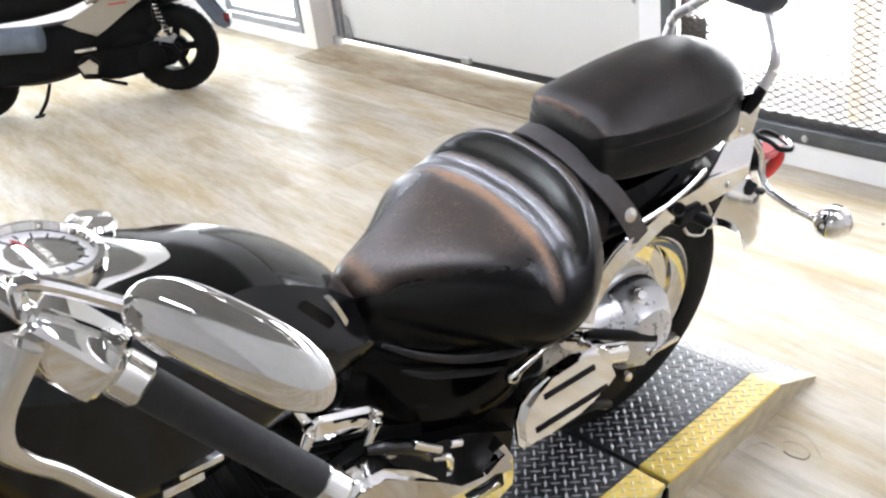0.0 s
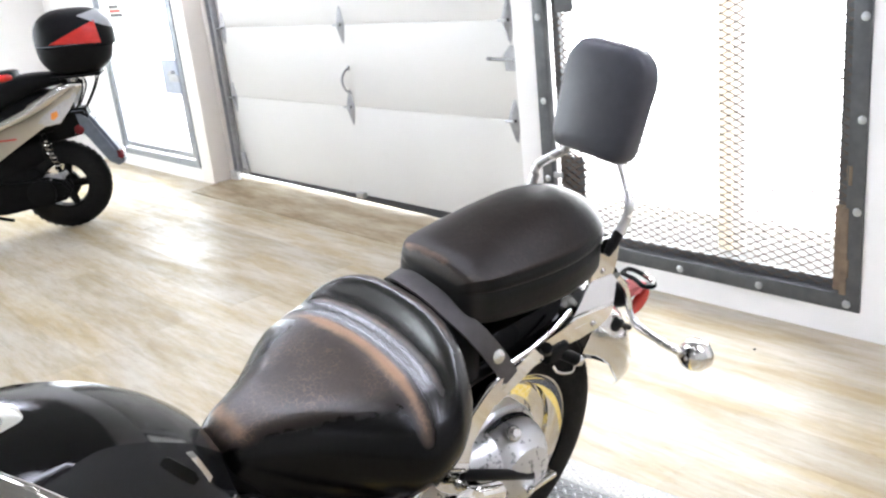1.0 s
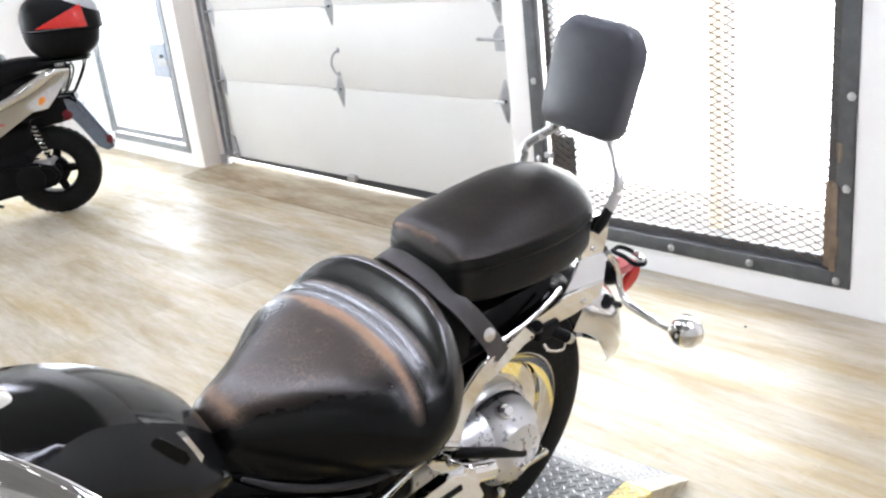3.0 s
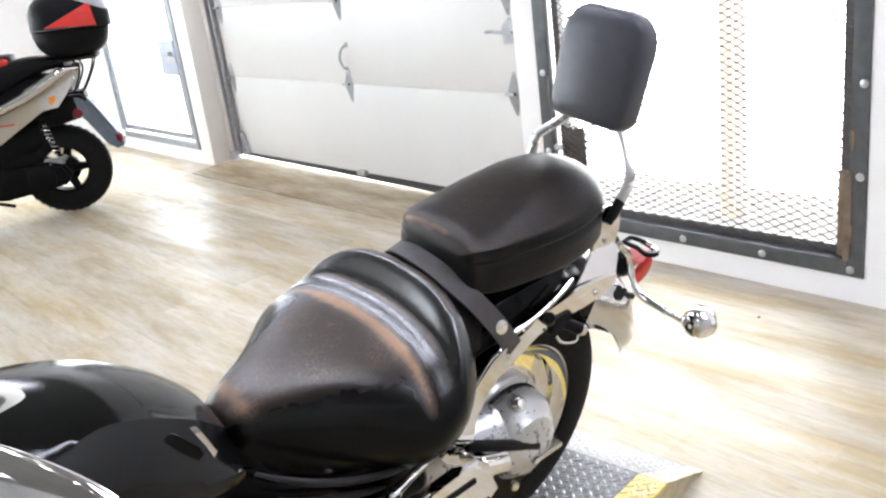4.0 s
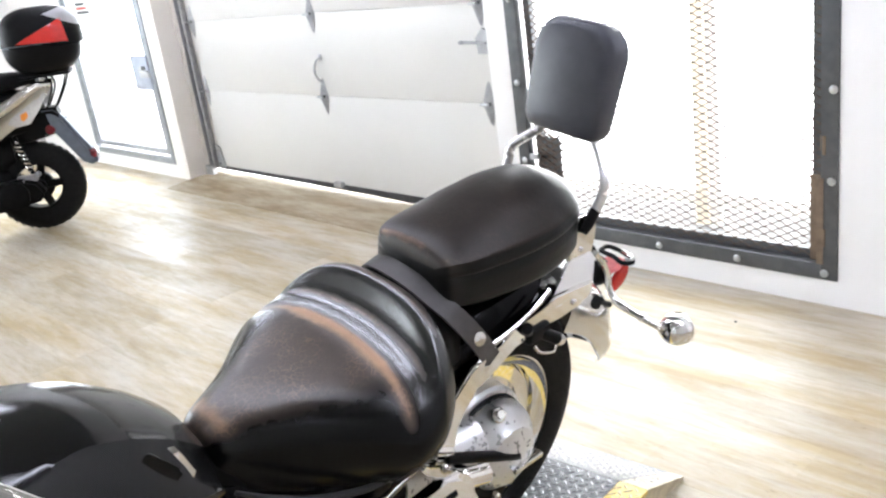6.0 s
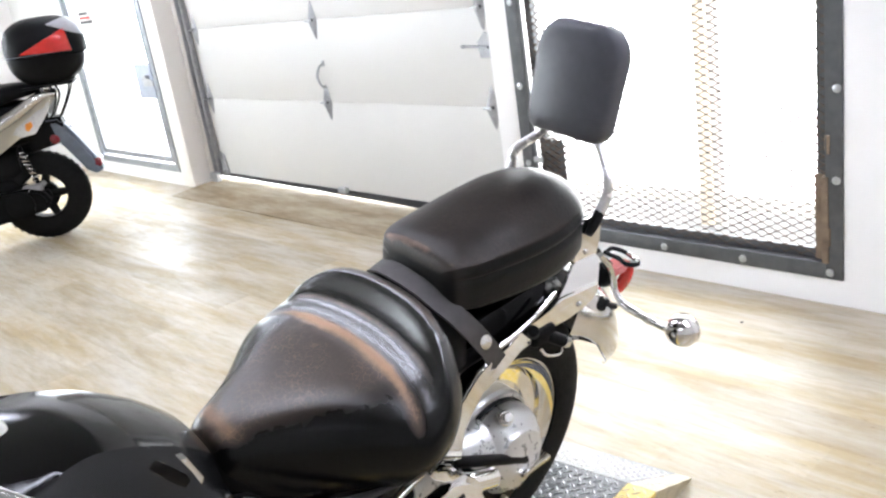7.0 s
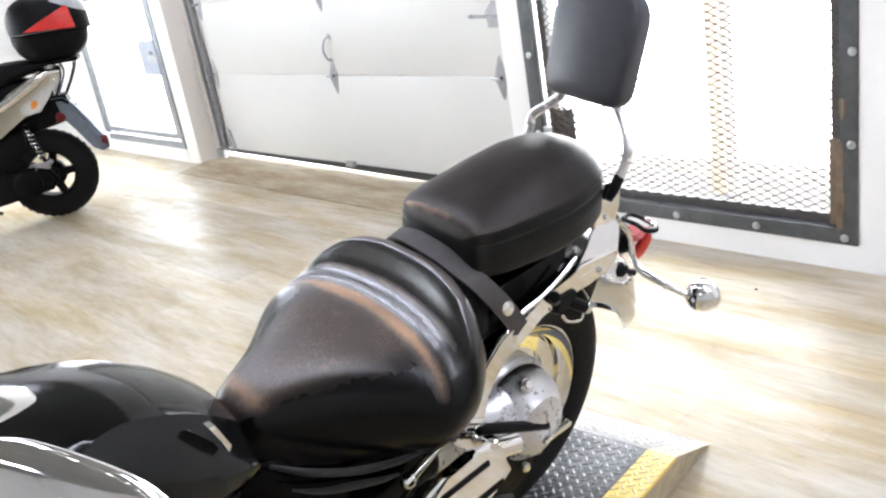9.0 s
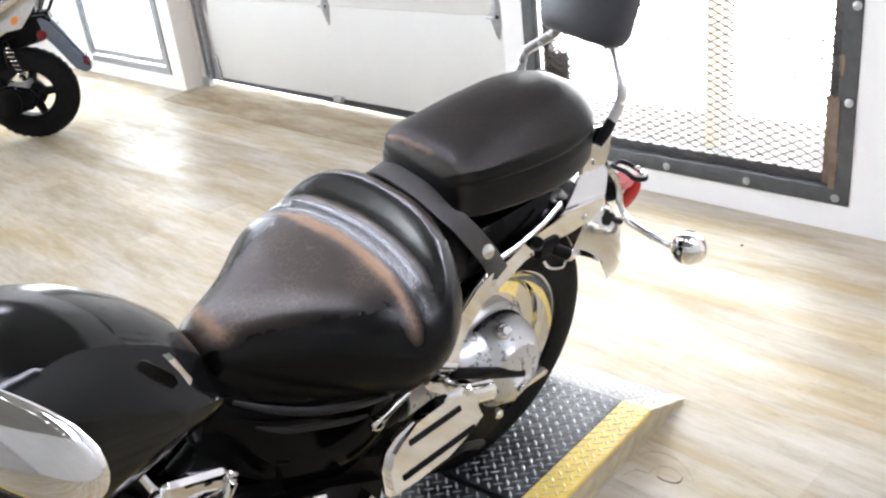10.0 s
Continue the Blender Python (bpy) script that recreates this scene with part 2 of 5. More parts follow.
POST_TAN = translucent("tan translucent strip", (0.88, 0.78, 0.62))
RAIL_PALE = translucent("pale translucent strip", (0.9, 0.86, 0.8))
STREET = glow("overexposed daylight", (0.95, 0.975, 1.0), DAYLIGHT)
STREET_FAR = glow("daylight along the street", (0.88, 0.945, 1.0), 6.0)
STREET_S = glow("bright daylight", (0.90, 0.95, 1.0), SHOPFRONT)
LAMP_M = glow("spot lamp", (1.0, 0.99, 1.0), 12.0)
TUBE_M = glow("fill panel diffuser", (0.955, 0.985, 1.18), TUBES)


# ---- mesh helpers ----
def mesh_of(bm, name, mats, sharp=35):
    bmesh.ops.recalc_face_normals(bm, faces=bm.faces[:])
    me = bpy.data.meshes.new(name)
    bm.to_mesh(me)
    bm.free()
    for m in (mats if isinstance(mats, (list, tuple)) else [mats]):
        me.materials.append(m)
    me.shade_smooth()
    me.set_sharp_from_angle(angle=radians(sharp))
    return me


def part(name, bm, material, parent=None, label="", sharp=35):
    ob = new(name, mesh_of(bm, name, material, sharp))
    ob.parent = parent
    return tagged(ob, label)


def thing(name, m, label, category, group=""):
    ob = new(name)
    ob.matrix_world = m
    ob.empty_display_size = 0.1
    return tagged(ob, label, category, group)


def box(x0, x1, y0, y1, z0, z1, bev=0.004, seg=2, bm=None):
    bm = bm or bmesh.new()
    r = bmesh.ops.create_cube(bm, size=1.0, matrix=Matrix.Translation(((x0 + x1) / 2, (y0 + y1) / 2, (z0 + z1) / 2)) @ Matrix.Diagonal((x1 - x0, y1 - y0, z1 - z0, 1)))
    if bev:
        es = list({e for v in r["verts"] for e in v.link_edges})
        bmesh.ops.bevel(bm, geom=es, offset=bev, segments=seg, affect="EDGES", profile=0.6)
    return bm


def rod(p, q, r, n=14, r2=None, bm=None, cap=0.15):
    """A round bar from p to q with chamfered ends."""
    p, q = Vector(p), Vector(q)
    r2 = r if r2 is None else r2
    k = cap * min(r, r2)
    d = (q - p).normalized()
    return tube([p, p + d * k, q - d * k, q], [r - k, r, r2, r2 - k], n, bm, smooth=0)


def spline(pts, steps):
    pts = [Vector(p) for p in pts]
    if steps < 2:
        return pts
    out, ext = [], [2 * pts[0] - pts[1], *pts, 2 * pts[-1] - pts[-2]]
    for i in range(1, len(ext) - 2):
        a, b, c, d = ext[i - 1:i + 3]
        for k in range(steps):
            u = k / steps
            out.append(0.5 * (2 * b + (c - a) * u + (2 * a - 5 * b + 4 * c - d) * u * u + (3 * b - a - 3 * c + d) * u ** 3))
    return out + [pts[-1]]


def loft(rings, bm=None, cap=True, closed=True):
    bm = bm or bmesh.new()
    rows = [[bm.verts.new(p) for p in ring] for ring in rings]
    n = len(rows[0])
    for a, b in zip(rows, rows[1:]):
        for k in range(n if closed else n - 1):
            bm.faces.new((a[k], a[(k + 1) % n], b[(k + 1) % n], b[k]))
    if cap:
        bm.faces.new(rows[0][::-1])
        bm.faces.new(rows[-1])
    return bm


def tube(pts, r, n=12, bm=None, smooth=6, flat=1.0):
    """A tube along a smoothed line; r may be a list of radii."""
    radii = r if isinstance(r, (list, tuple)) else [r] * len(pts)
    path = spline(pts, smooth)
    rr = [v.x for v in spline([(v, 0, 0) for v in radii], smooth)]
    rings, side = [], None
    for i, p in enumerate(path):
        d = (path[min(i + 1, len(path) - 1)] - path[max(i - 1, 0)]).normalized()
        if side is None:
            side = d.orthogonal().normalized()
        side = (side - d * side.dot(d)).normalized()
        up = d.cross(side)
        rings.append([p + rr[i] * (math.cos(a) * side + flat * math.sin(a) * up) for a in (2 * math.pi * k / n for k in range(n))])
    return loft(rings, bm)


def lathe(profile, m=Matrix(), n=36, bm=None, cap=False):
    """Turns (radius, height) pairs about z, then poses by m."""
    return loft([[m @ Vector((r * math.cos(a), r * math.sin(a), z)) for a in (2 * math.pi * k / n for k in range(n))] for r, z in profile], bm, cap)


def slab(outline, axis, lo, hi, bev=0.003, bm=None):
    """A plate: an outline in the two other axes, pulled from lo to hi along the axis."""
    bm = bm or bmesh.new()

    def at(u, v, w):
        return {"x": (w, u, v), "y": (u, w, v), "z": (u, v, w)}[axis]
    a, b = [[bm.verts.new(at(u, v, w)) for u, v in outline] for w in (lo, hi)]
    n = len(outline)
    sides = [bm.faces.new((a[k], a[(k + 1) % n], b[(k + 1) % n], b[k])) for k in range(n)]
    f0, f1 = bm.faces.new(a[::-1]), bm.faces.new(b)
    if bev:
        bmesh.ops.bevel(bm, geom=list(f0.edges) + list(f1.edges), offset=bev, segments=2, affect="EDGES")
    bmesh.ops.triangulate(bm, faces=[f for f in bm.faces if len(f.verts) > 6])
    return bm


def ball(c, r, m=None, bm=None, n=24):
    """An ellipsoid with half-axes r."""
    bm = bm or bmesh.new()
    bmesh.ops.create_uvsphere(bm, u_segments=n, v_segments=n // 2, radius=1.0, matrix=(Matrix.Translation(c) @ (m or Matrix()) @ Matrix.Diagonal((*r, 1))))
    return bm


def curve_at(table, u):
    """Smooth value from a table of (position, values...)."""
    xs = [row[0] for row in table]
    i = max(0, min(len(xs) - 2, sum(1 for x in xs if x <= u) - 1))
    k = max(0.0, min(1.0, (u - xs[i]) / (xs[i + 1] - xs[i])))
    a, b = table[i], table[i + 1]
    p, q = table[max(0, i - 1)], table[min(len(table) - 1, i + 2)]
    out = []
    for j in range(1, len(a)):
        h = b[0] - a[0]
        ma = (b[j] - p[j]) / (b[0] - p[0]) * h
        mb = (q[j] - a[j]) / (q[0] - a[0]) * h
        out.append((2 * k ** 3 - 3 * k * k + 1) * a[j] + (k ** 3 - 2 * k * k + k) * ma + (-2 * k ** 3 + 3 * k * k) * b[j] + (k ** 3 - k * k) * mb)
    return out


def bolt(c, axis, r=0.009, h=0.006, bm=None):
    m = Matrix.Translation(c) @ Vector(axis).to_track_quat("Z", "Y").to_matrix().to_4x4()
    return lathe([(0.0001, h), (r * 0.55, h), (r * 0.9, h * 0.7), (r, h * 0.2), (r, -0.002)], m, 16, bm)


def structure(name, bm, material, label, category="wall", parent=None):
    ob = part(name, bm, material, parent)
    if parent is None:
        tagged(ob, label, category, kind="structure")
    return ob

# ---- the room ----
XL, XR, YB, H = -4.7, 6.6, -6.6, 3.2
floor = structure("floor", box(XL - 0.2, XR + 0.2, YB - 0.2, 0.0, -0.2, -0.006, 0), PLANK, "worn light wood vinyl plank floor", "floor")
ceiling = structure("ceiling", box(XL - 0.2, XR + 0.2, YB - 0.2, 0.25, H, H + 0.15, 0), CEIL, "grey ceiling with added light panels", "ceiling")
# north wall: door opening -1.71..1.65, pass gate -3.4..-1.9, wire gate 1.81..3.33
HEAD, GTOP = 2.3, 2.2
structure("wall_north", box(XL, -3.40, 0, 0.25, 0, H, 0), WHITE, "white painted wall beside the steel gate")
structure("wall_north_post", box(-1.895, -1.71, 0, 0.25, 0, H, 0.004), CREAM, "white painted wall post beside the overhead door")
structure("wall_north_pier", box(1.65, 1.795, 0, 0.25, 0, H, 0.004), WHITE, "narrow white wall pier between door and gate")
structure("wall_north_east", box(3.307, XR + 0.2, 0, 0.25, 0, H, 0), WHITE, "white painted wall beside the wire gate")
structure("wall_north_head", box(-1.71, 1.65, 0, 0.25, HEAD, H, 0), WHITE, "white painted wall above the overhead door")
structure("wall_gate_head", box(-3.40, -1.895, 0, 0.25, GTOP, H, 0), WHITE, "white painted wall above the glazed gate")
structure("wall_wire_head", box(1.795, 3.307, 0, 0.25, GTOP, H, 0), WHITE, "white painted wall above the wire gate")
structure("wall_gate_foot", box(-3.40, -1.895, 0, 0.25, 0, 0.11, 0), WHITE, "white painted wall foot under the glazed gate")
structure("wall_wire_foot", box(1.795, 3.307, 0, 0.25, 0, 0.105, 0), WHITE, "white painted wall foot under the wire gate")
structure("wall_west", box(XL - 0.2, XL, -1.9, 0, 0, H, 0), WHITE, "plain white painted side wall")
# Side window out of view, added so bright daylight grazes saddle and floor.
structure("wall_west_foot", box(XL - 0.2, XL, YB, -1.9, 0, 0.9, 0), WHITE, "white painted wall under the added side window")
# dark strip out of view, added to keep reflections in the saddle dark
structure("wall_west_head", box(XL - 0.2, XL, YB, -1.9, 2.95, H, 0), INK, "unseen dark strip added above the side window")
structure("backdrop_west", box(XL - 3.05, XL - 3.0, -10, -1, -0.05, 6, 0), STREET_S, "glowing sheet outside the added, unseen side window", "backdrop")
structure("wall_east", box(XR, XR + 0.2, YB, 0, 0, H, 0), DIM, "plain pale grey side wall")
structure("wall_south", box(-1.7, XR + 0.2, YB - 0.2, YB, 0, H, 0), DIM, "plain grey painted rear wall")
structure("wall_south_foot", box(XL - 0.2, -1.7, YB - 0.2, YB, 0, 0.9, 0), WHITE, "white painted wall under the shop windows")
# second unseen dark strip, there to darken what the saddle's bolster reflects
structure("wall_south_head", box(XL - 0.2, -1.7, YB - 0.2, YB, 2.95, H, 0), INK, "unseen dark strip added above the shop windows")
# out of view; placed where saddle and backrest reflect bluish daylight
shop = thing("shop_window", pose(0, 0, 0), "wide shop window with grey mullions behind the lift", "window")
for x in (-4.85, -3.3, -1.75):
    part("mullion", box(x - 0.04, x + 0.05, YB - 0.16, YB - 0.06, 0.9, 2.95, 0.004), FRAME_GREY, shop)
structure("backdrop_south", box(-14, 12, YB - 3.05, YB - 3.0, -0.05, 6, 0), STREET_S, "bright daylight outside the shop windows", "backdrop")
structure("ground", box(-60, 60, 0.25, 90, -0.25, -0.05, 0), WHITE, "pale concrete apron outside", "ground")
# darker strip on the white apron, added so the mesh shows against it
structure("pavement", box(1.2, 3.9, 0.255, 1.0, -0.05, -0.02, 0.004), CONCRETE, "dark ground strip added outside the wire gate", "pavement")
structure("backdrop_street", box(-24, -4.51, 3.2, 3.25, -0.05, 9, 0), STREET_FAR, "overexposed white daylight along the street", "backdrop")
structure("backdrop", box(-4.5, 9, 3.2, 3.25, -0.05, 9, 0), STREET, "overexposed white daylight outside the gates", "backdrop")


# Panels out of view, added to fill the room and reflect in the leather.
def fill_panel(x, y):
    f = thing("ceiling_light", pose(x, y, H), "unseen ceiling light panel, added as fill", "ceiling light", "ceiling lights")
    frame_bm = box(-0.62, 0.62, -0.11, -0.09, -0.05, 0, 0.004)
    for b in ((-0.62, 0.62, 0.09, 0.11), (-0.62, -0.60, -0.09, 0.09), (0.60, 0.62, -0.09, 0.09)):
        box(*b, -0.05, 0, 0.004, 2, frame_bm)
    part("housing", frame_bm, DOOR_WHITE, f)
    part("diffuser", box(-0.598, 0.598, -0.088, 0.088, -0.04, -0.01, 0), TUBE_M, f, "glowing white diffuser")
    return f


lamp = fill_panel(0.45, -2.1)
for x, y in ((1.75, -2.1), (3.05, -2.1), (4.75, -0.8), (5.95, -0.8), (4.75, -1.4), (5.95, -1.4), (5.35, -5.3), (-2.2, -5.8), (-0.65, -0.6), (-1.95, -0.5), (-0.6, -4.8)):
    copy_thing(lamp, pose(x, y, H))


def lamp_track(x, y):
    f = thing("track_light", pose(x, y, H), "white ceiling track with a row of round spot lamps", "track light", "track lights")
    part("rail", box(-1.7, 1.7, -0.018, 0.018, -0.03, 0, 0.004), DOOR_WHITE, f)
    for k in range(8):
        u = -1.6 + 3.2 * k / 7
        head = part("lamp_head", lathe([(0.012, -0.03), (0.014, -0.07), (0.045, -0.09), (0.052, -0.15), (0.048, -0.15), (0.044, -0.14)], Matrix.Translation((u, 0, 0)), 20), DOOR_WHITE, f)
        part("bulb", lathe([(0.044, -0.138), (0.03, -0.146), (0.0005, -0.149)], Matrix.Translation((u, 0, 0)), 20), LAMP_M, head, "glowing round lamp face")
    return f


lamp_track(1.9, -1.75)
lamp_track(4.9, -2.3)


# ---- overhead door ----
def strap_hinge(bm, x, z, y=0.199):
    """A pressed steel hinge: a diamond plate folded up to a ridge, with a knuckle across."""
    base = [(x - 0.048, z), (x - 0.004, z + 0.104), (x + 0.012, z + 0.118), (x + 0.020, z + 0.104), (x + 0.046, z), (x + 0.020, z - 0.104), (x + 0.012, z - 0.118), (x - 0.004, z - 0.104)]
    ring = [bm.verts.new((u, y, v)) for u, v in base]
    lift = [bm.verts.new((x - 0.006 + 0.30 * (u - x), y - 0.021, z + 0.22 * (v - z))) for u, v in base]
    for k in range(8):
        bm.faces.new((ring[k], ring[(k + 1) % 8], lift[(k + 1) % 8], lift[k]))
    bm.faces.new(lift)
    for s in (1, -1):
        bolt((x + 0.008, y - 0.008, z + s * 0.072), (0, -1, 0), 0.006, 0.004, bm)
    return bm


door = thing("overhead_door", pose(0, 0, 0), "closed white sectional overhead garage door with steel hinges", "garage door")
for z0, z1 in ((0.070, 0.6635), (0.6655, 1.1735), (1.1755, 1.6835), (1.6855, 2.3)):
    part("panel", box(-1.70, 1.645, 0.2, 0.24, z0, z1, 0.0015), DOOR_WHITE, door)
part("backing", box(-1.70, 1.645, 0.241, 0.247, 0.081, 2.3, 0), DOOR_WHITE, door)
part("bottom_seal", slab([(-1.70, 0.053), (-0.4, 0.050), (0.35, 0.043), (1.0, 0.032), (1.645, 0.025), (1.645, 0.086), (0.2, 0.083), (-1.70, 0.078)], "y", 0.194, 0.238, 0.003), RUBBER_SEAL, door, "black rubber bottom seal")
for x in (-1.525, -0.02, 1.425):
    for z in (0.662, 1.172, 1.685):
        hinge = part("hinge", strap_hinge(bmesh.new(), x, z), GALV_DIM, door, "diamond-shaped zinc hinge")
        part("hinge_pin", rod((x - 0.042, 0.176, z), (x + 0.014, 0.173, z), 0.0075, 10), STEEL, hinge)
        part("pin_hole", bolt((x + 0.021, 0.182, z + 0.003), (0, -1, 0), 0.009, 0.003), RUBBER_SEAL, hinge, "dark rivet hole")
hb = tube([(0.0, 0.19, 0.76), (-0.005, 0.165, 0.775), (-0.01, 0.15, 0.83), (0.0, 0.165, 0.885), (0.012, 0.19, 0.905)], [0.006, 0.007, 0.008, 0.007, 0.006], 10)
slab([(-0.014, 0.735), (0.014, 0.735), (0.011, 0.765), (-0.011, 0.765)], "y", 0.19, 0.197, 0.002, hb)
slab([(-0.004, 0.89), (0.026, 0.89), (0.024, 0.925), (0.004, 0.925)], "y", 0.19, 0.197, 0.002, hb)
part("lift_handle", hb, STEEL, door, "bent steel lift handle")
lb = slab([(1.40, 0.92), (1.50, 0.92), (1.50, 1.03), (1.44, 1.05), (1.39, 1.0)], "y", 0.185, 0.197, 0.002)
rod((1.30, 0.175, 0.982), (1.47, 0.178, 0.975), 0.008, 10, None, lb)
ball((1.30, 0.172, 0.982), (0.02, 0.012, 0.011), None, lb, 12)
part("slide_lock", lb, GALV_DIM, door, "steel slide lock with lever")
part("foot_bracket", box(-0.045, 0.035, 0.165, 0.197, 0.068, 0.105, 0.004), STEEL, door)
tb = box(-1.595, -1.572, 0.158, 0.196, 0.06, 2.3, 0.003)
box(-1.612, -1.606, 0.135, 0.196, 0.06, 2.3, 0.002, 1, tb)
box(-1.606, -1.595, 0.188, 0.196, 0.06, 2.3, 0, 1, tb)
part("stop_trim", box(-1.709, -1.655, 0.15, 0.196, 0.02, 2.3, 0.003), CREAM, door, "white painted door stop")
part("track", tb, GALV_DIM, door, "galvanised vertical door track")
bb = slab([(-1.56, 0.07), (-1.47, 0.07), (-1.50, 0.23), (-1.56, 0.25)], "y", 0.183, 0.197, 0.002)
bolt((-1.53, 0.183, 0.2), (0, -1, 0), 0.009, 0.008, bb)
bolt((-1.52, 0.183, 0.1), (0, -1, 0), 0.012, 0.02, bb)
box(-1.66, -1.56, 0.12, 0.16, 0.0, 0.09, 0.004, 1, bb)
part("bottom_bracket", bb, STEEL, door)
structure("baseboard", slab([(-0.225, 0.0), (-0.225, 0.004), (0.02, 0.022), (0.25, 0.022), (0.25, 0.0)], "x", -1.665, 1.6, 0.001), SILL, "dusty plywood threshold board before the overhead door", "threshold")


# ---- gates ----
def wire(x0, x1, z0, z1, y, lwd=0.062, swd=0.031, th=0.0019):
    """Expanded metal: every strand a thin bar, crossing its neighbours at the knots."""
    verts, faces = [], []

    def strand(p, q, w):
        a, b = Vector(p), Vector(q)
        d = (b - a).normalized()
        s = Vector((0, 1, 0)).cross(d) * w
        k = len(verts)
        for c in (a, b):
            for o in (s + Vector((0, w, 0)), s - Vector((0, w, 0)), -s - Vector((0, w, 0)), -s + Vector((0, w, 0))):
                verts.append(c + o)
        for j in range(4):
            faces.append((k + j, k + (j + 1) % 4, k + 4 + (j + 1) % 4, k + 4 + j))
    nx, nz = int((x1 - x0) / lwd), int((z1 - z0) / swd)
    lx, sz = (x1 - x0) / nx, (z1 - z0) / nz
    for j in range(nz * 2):
        for i in range(nx):
            s = (j % 2) * 0.5
            xa, zb = x0 + (i + s) * lx, z0 + j * sz / 2
            strand((xa, y, zb), (min(xa + lx / 2, x1), y + 0.003, zb + sz / 2), th)
            strand((xa, y, zb), (max(xa - lx / 2, x0), y + 0.003, zb + sz / 2), th)
            strand((xa - lx * 0.10, y, zb), (xa + lx * 0.10, y, zb), th * 1.9)
    me = bpy.data.meshes.new("wire_mesh")
    me.from_pydata([tuple(v) for v in verts], [], faces)
    me.materials.append(MESH_STEEL)
    return me


def frame_bars(parent, x0, x1, z0, z1, w, y0, y1, mat, name="frame_bar"):
    for a, b, c, d in ((x0, x0 + w, z0, z1), (x1 - w, x1, z0, z1), (x0 + w, x1 - w, z0, z0 + w), (x0 + w, x1 - w, z1 - w, z1)):
        part(name, box(a, b, y0, y1, c, d, 0.004), mat, parent)


gate = thing("wire_gate", pose(0, 0, 0), "dark steel security gate filled with expanded wire mesh", "gate")
frame_bars(gate, 1.788, 3.314, 0.103, 2.2, 0.064, -0.008, 0.03, STEEL_DARK)
frame_bars(gate, 1.868, 3.237, 0.168, 2.13, 0.036, 0.034, 0.07, STEEL_DARK, "leaf_bar")
part("leaf_foot", box(1.868, 3.237, 0.032, 0.066, 0.135, 0.1675, 0.002), STEEL_DARK, gate)
ob = new("wire_mesh", wire(1.875, 3.262, 0.175, 2.14, 0.032))
ob.parent = gate
tagged(ob, "rusty expanded steel mesh", kind="stuff")
for x, z in ((3.266, 0.130), (2.915, 0.132), (2.549, 0.130), (2.18, 0.132), (3.291, 0.490), (3.295, 0.822), (3.292, 1.17), (3.29, 1.52), (3.292, 1.87), (1.822, 0.45), (1.824, 0.82), (1.822, 1.2), (1.822, 1.6)):
    part("bolt", bolt((x, -0.008, z), (0, -1, 0), 0.016, 0.008), STEEL, gate)
for z in (0.27, 0.62, 1.5, 1.95):
    hb = rod((3.262, -0.004, z - 0.035), (3.262, -0.004, z + 0.035), 0.008, 12)
    box(3.236, 3.262, 0.018, 0.032, z - 0.03, z + 0.03, 0.002, 1, hb)
    part("hinge", hb, RUSTY, gate)
for a, b in ((3.198, 3.232), (3.236, 3.262)):
    part("stile_strip", box(a, b, -0.012 if a > 3.22 else 0.022, 0.034, 0.165, 0.50, 0.003), RUSTY, gate, "brown primed hinge strip")
part("lock_plate", box(1.90, 2.02, 0.022, 0.03, 0.33, 0.56, 0.002), STEEL_DARK, gate, "dark steel lock guard plate")
part("latch_plate", box(1.90, 2.0, 0.022, 0.03, 1.215, 1.5, 0.002), STEEL_DARK, gate)
kb = box(1.855, 1.93, -0.03, 0.0, 1.30, 1.345, 0.004)
rod((1.86, -0.035, 1.33), (1.96, -0.035, 1.33), 0.008, 10, None, kb)
part("slide_bolt", kb, STEEL, gate)
kb = box(1.868, 1.92, -0.022, -0.008, 0.462, 0.488, 0.003)
part("lower_bolt", kb, GALV_DIM, gate)
ob = new("mesh_patch", wire(1.90, 2.03, 0.30, 0.575, 0.016, 0.062, 0.031, 0.0045))
ob.parent = gate
tagged(ob, "doubled rusty mesh patch at the latch")
# shop front beyond the gate
front = thing("outer_window", pose(0, 0, 0), "pale framed outer shop window behind the wire gate", "window")
part("mullion", box(2.345, 2.408, 0.62, 0.66, 0.0, 2.9, 0.004), POST_TAN, front)
part("glazing_bead", box(2.415, 2.468, 0.636, 0.66, 0.0, 2.9, 0.004), RAIL_PALE, front)
part("rail", box(1.2, 3.9, 0.63, 0.67, 0.10, 0.17, 0.004), RAIL_PALE, front)

sgate = thing("glazed_gate", pose(0, 0, 0), "grey steel framed gate with a lock box, daylight behind", "gate")
frame_bars(sgate, -3.40, -1.895, 0.11, 2.2, 0.05, -0.012, 0.03, FRAME_GREY)
frame_bars(sgate, -3.33, -1.965, 0.18, 2.13, 0.045, 0.0, 0.04, FRAME_GREY, "leaf_bar")
pb = box(-2.24, -1.96, -0.018, -0.002, 0.70, 0.968, 0.003)
part("lock_box", pb, LOCK_GREY, sgate, "blue grey steel lock guard")
kb = box(-2.08, -1.93, -0.04, -0.018, 0.80, 0.845, 0.004)
box(-2.06, -2.0, -0.05, -0.018, 0.86, 0.885, 0.003, 1, kb)
rod((-2.1, -0.035, 0.85), (-1.95, -0.035, 0.85), 0.009, 10, None, kb)
part("dead_bolt", kb, STEEL, sgate)
sign = thing("door_sign", pose(0, 0, 0), "small printed sign hung on the glazed gate", "sign")
part("board", box(-3.02, -2.72, -0.03, -0.026, 1.30, 1.42, 0.001), FACE, sign)
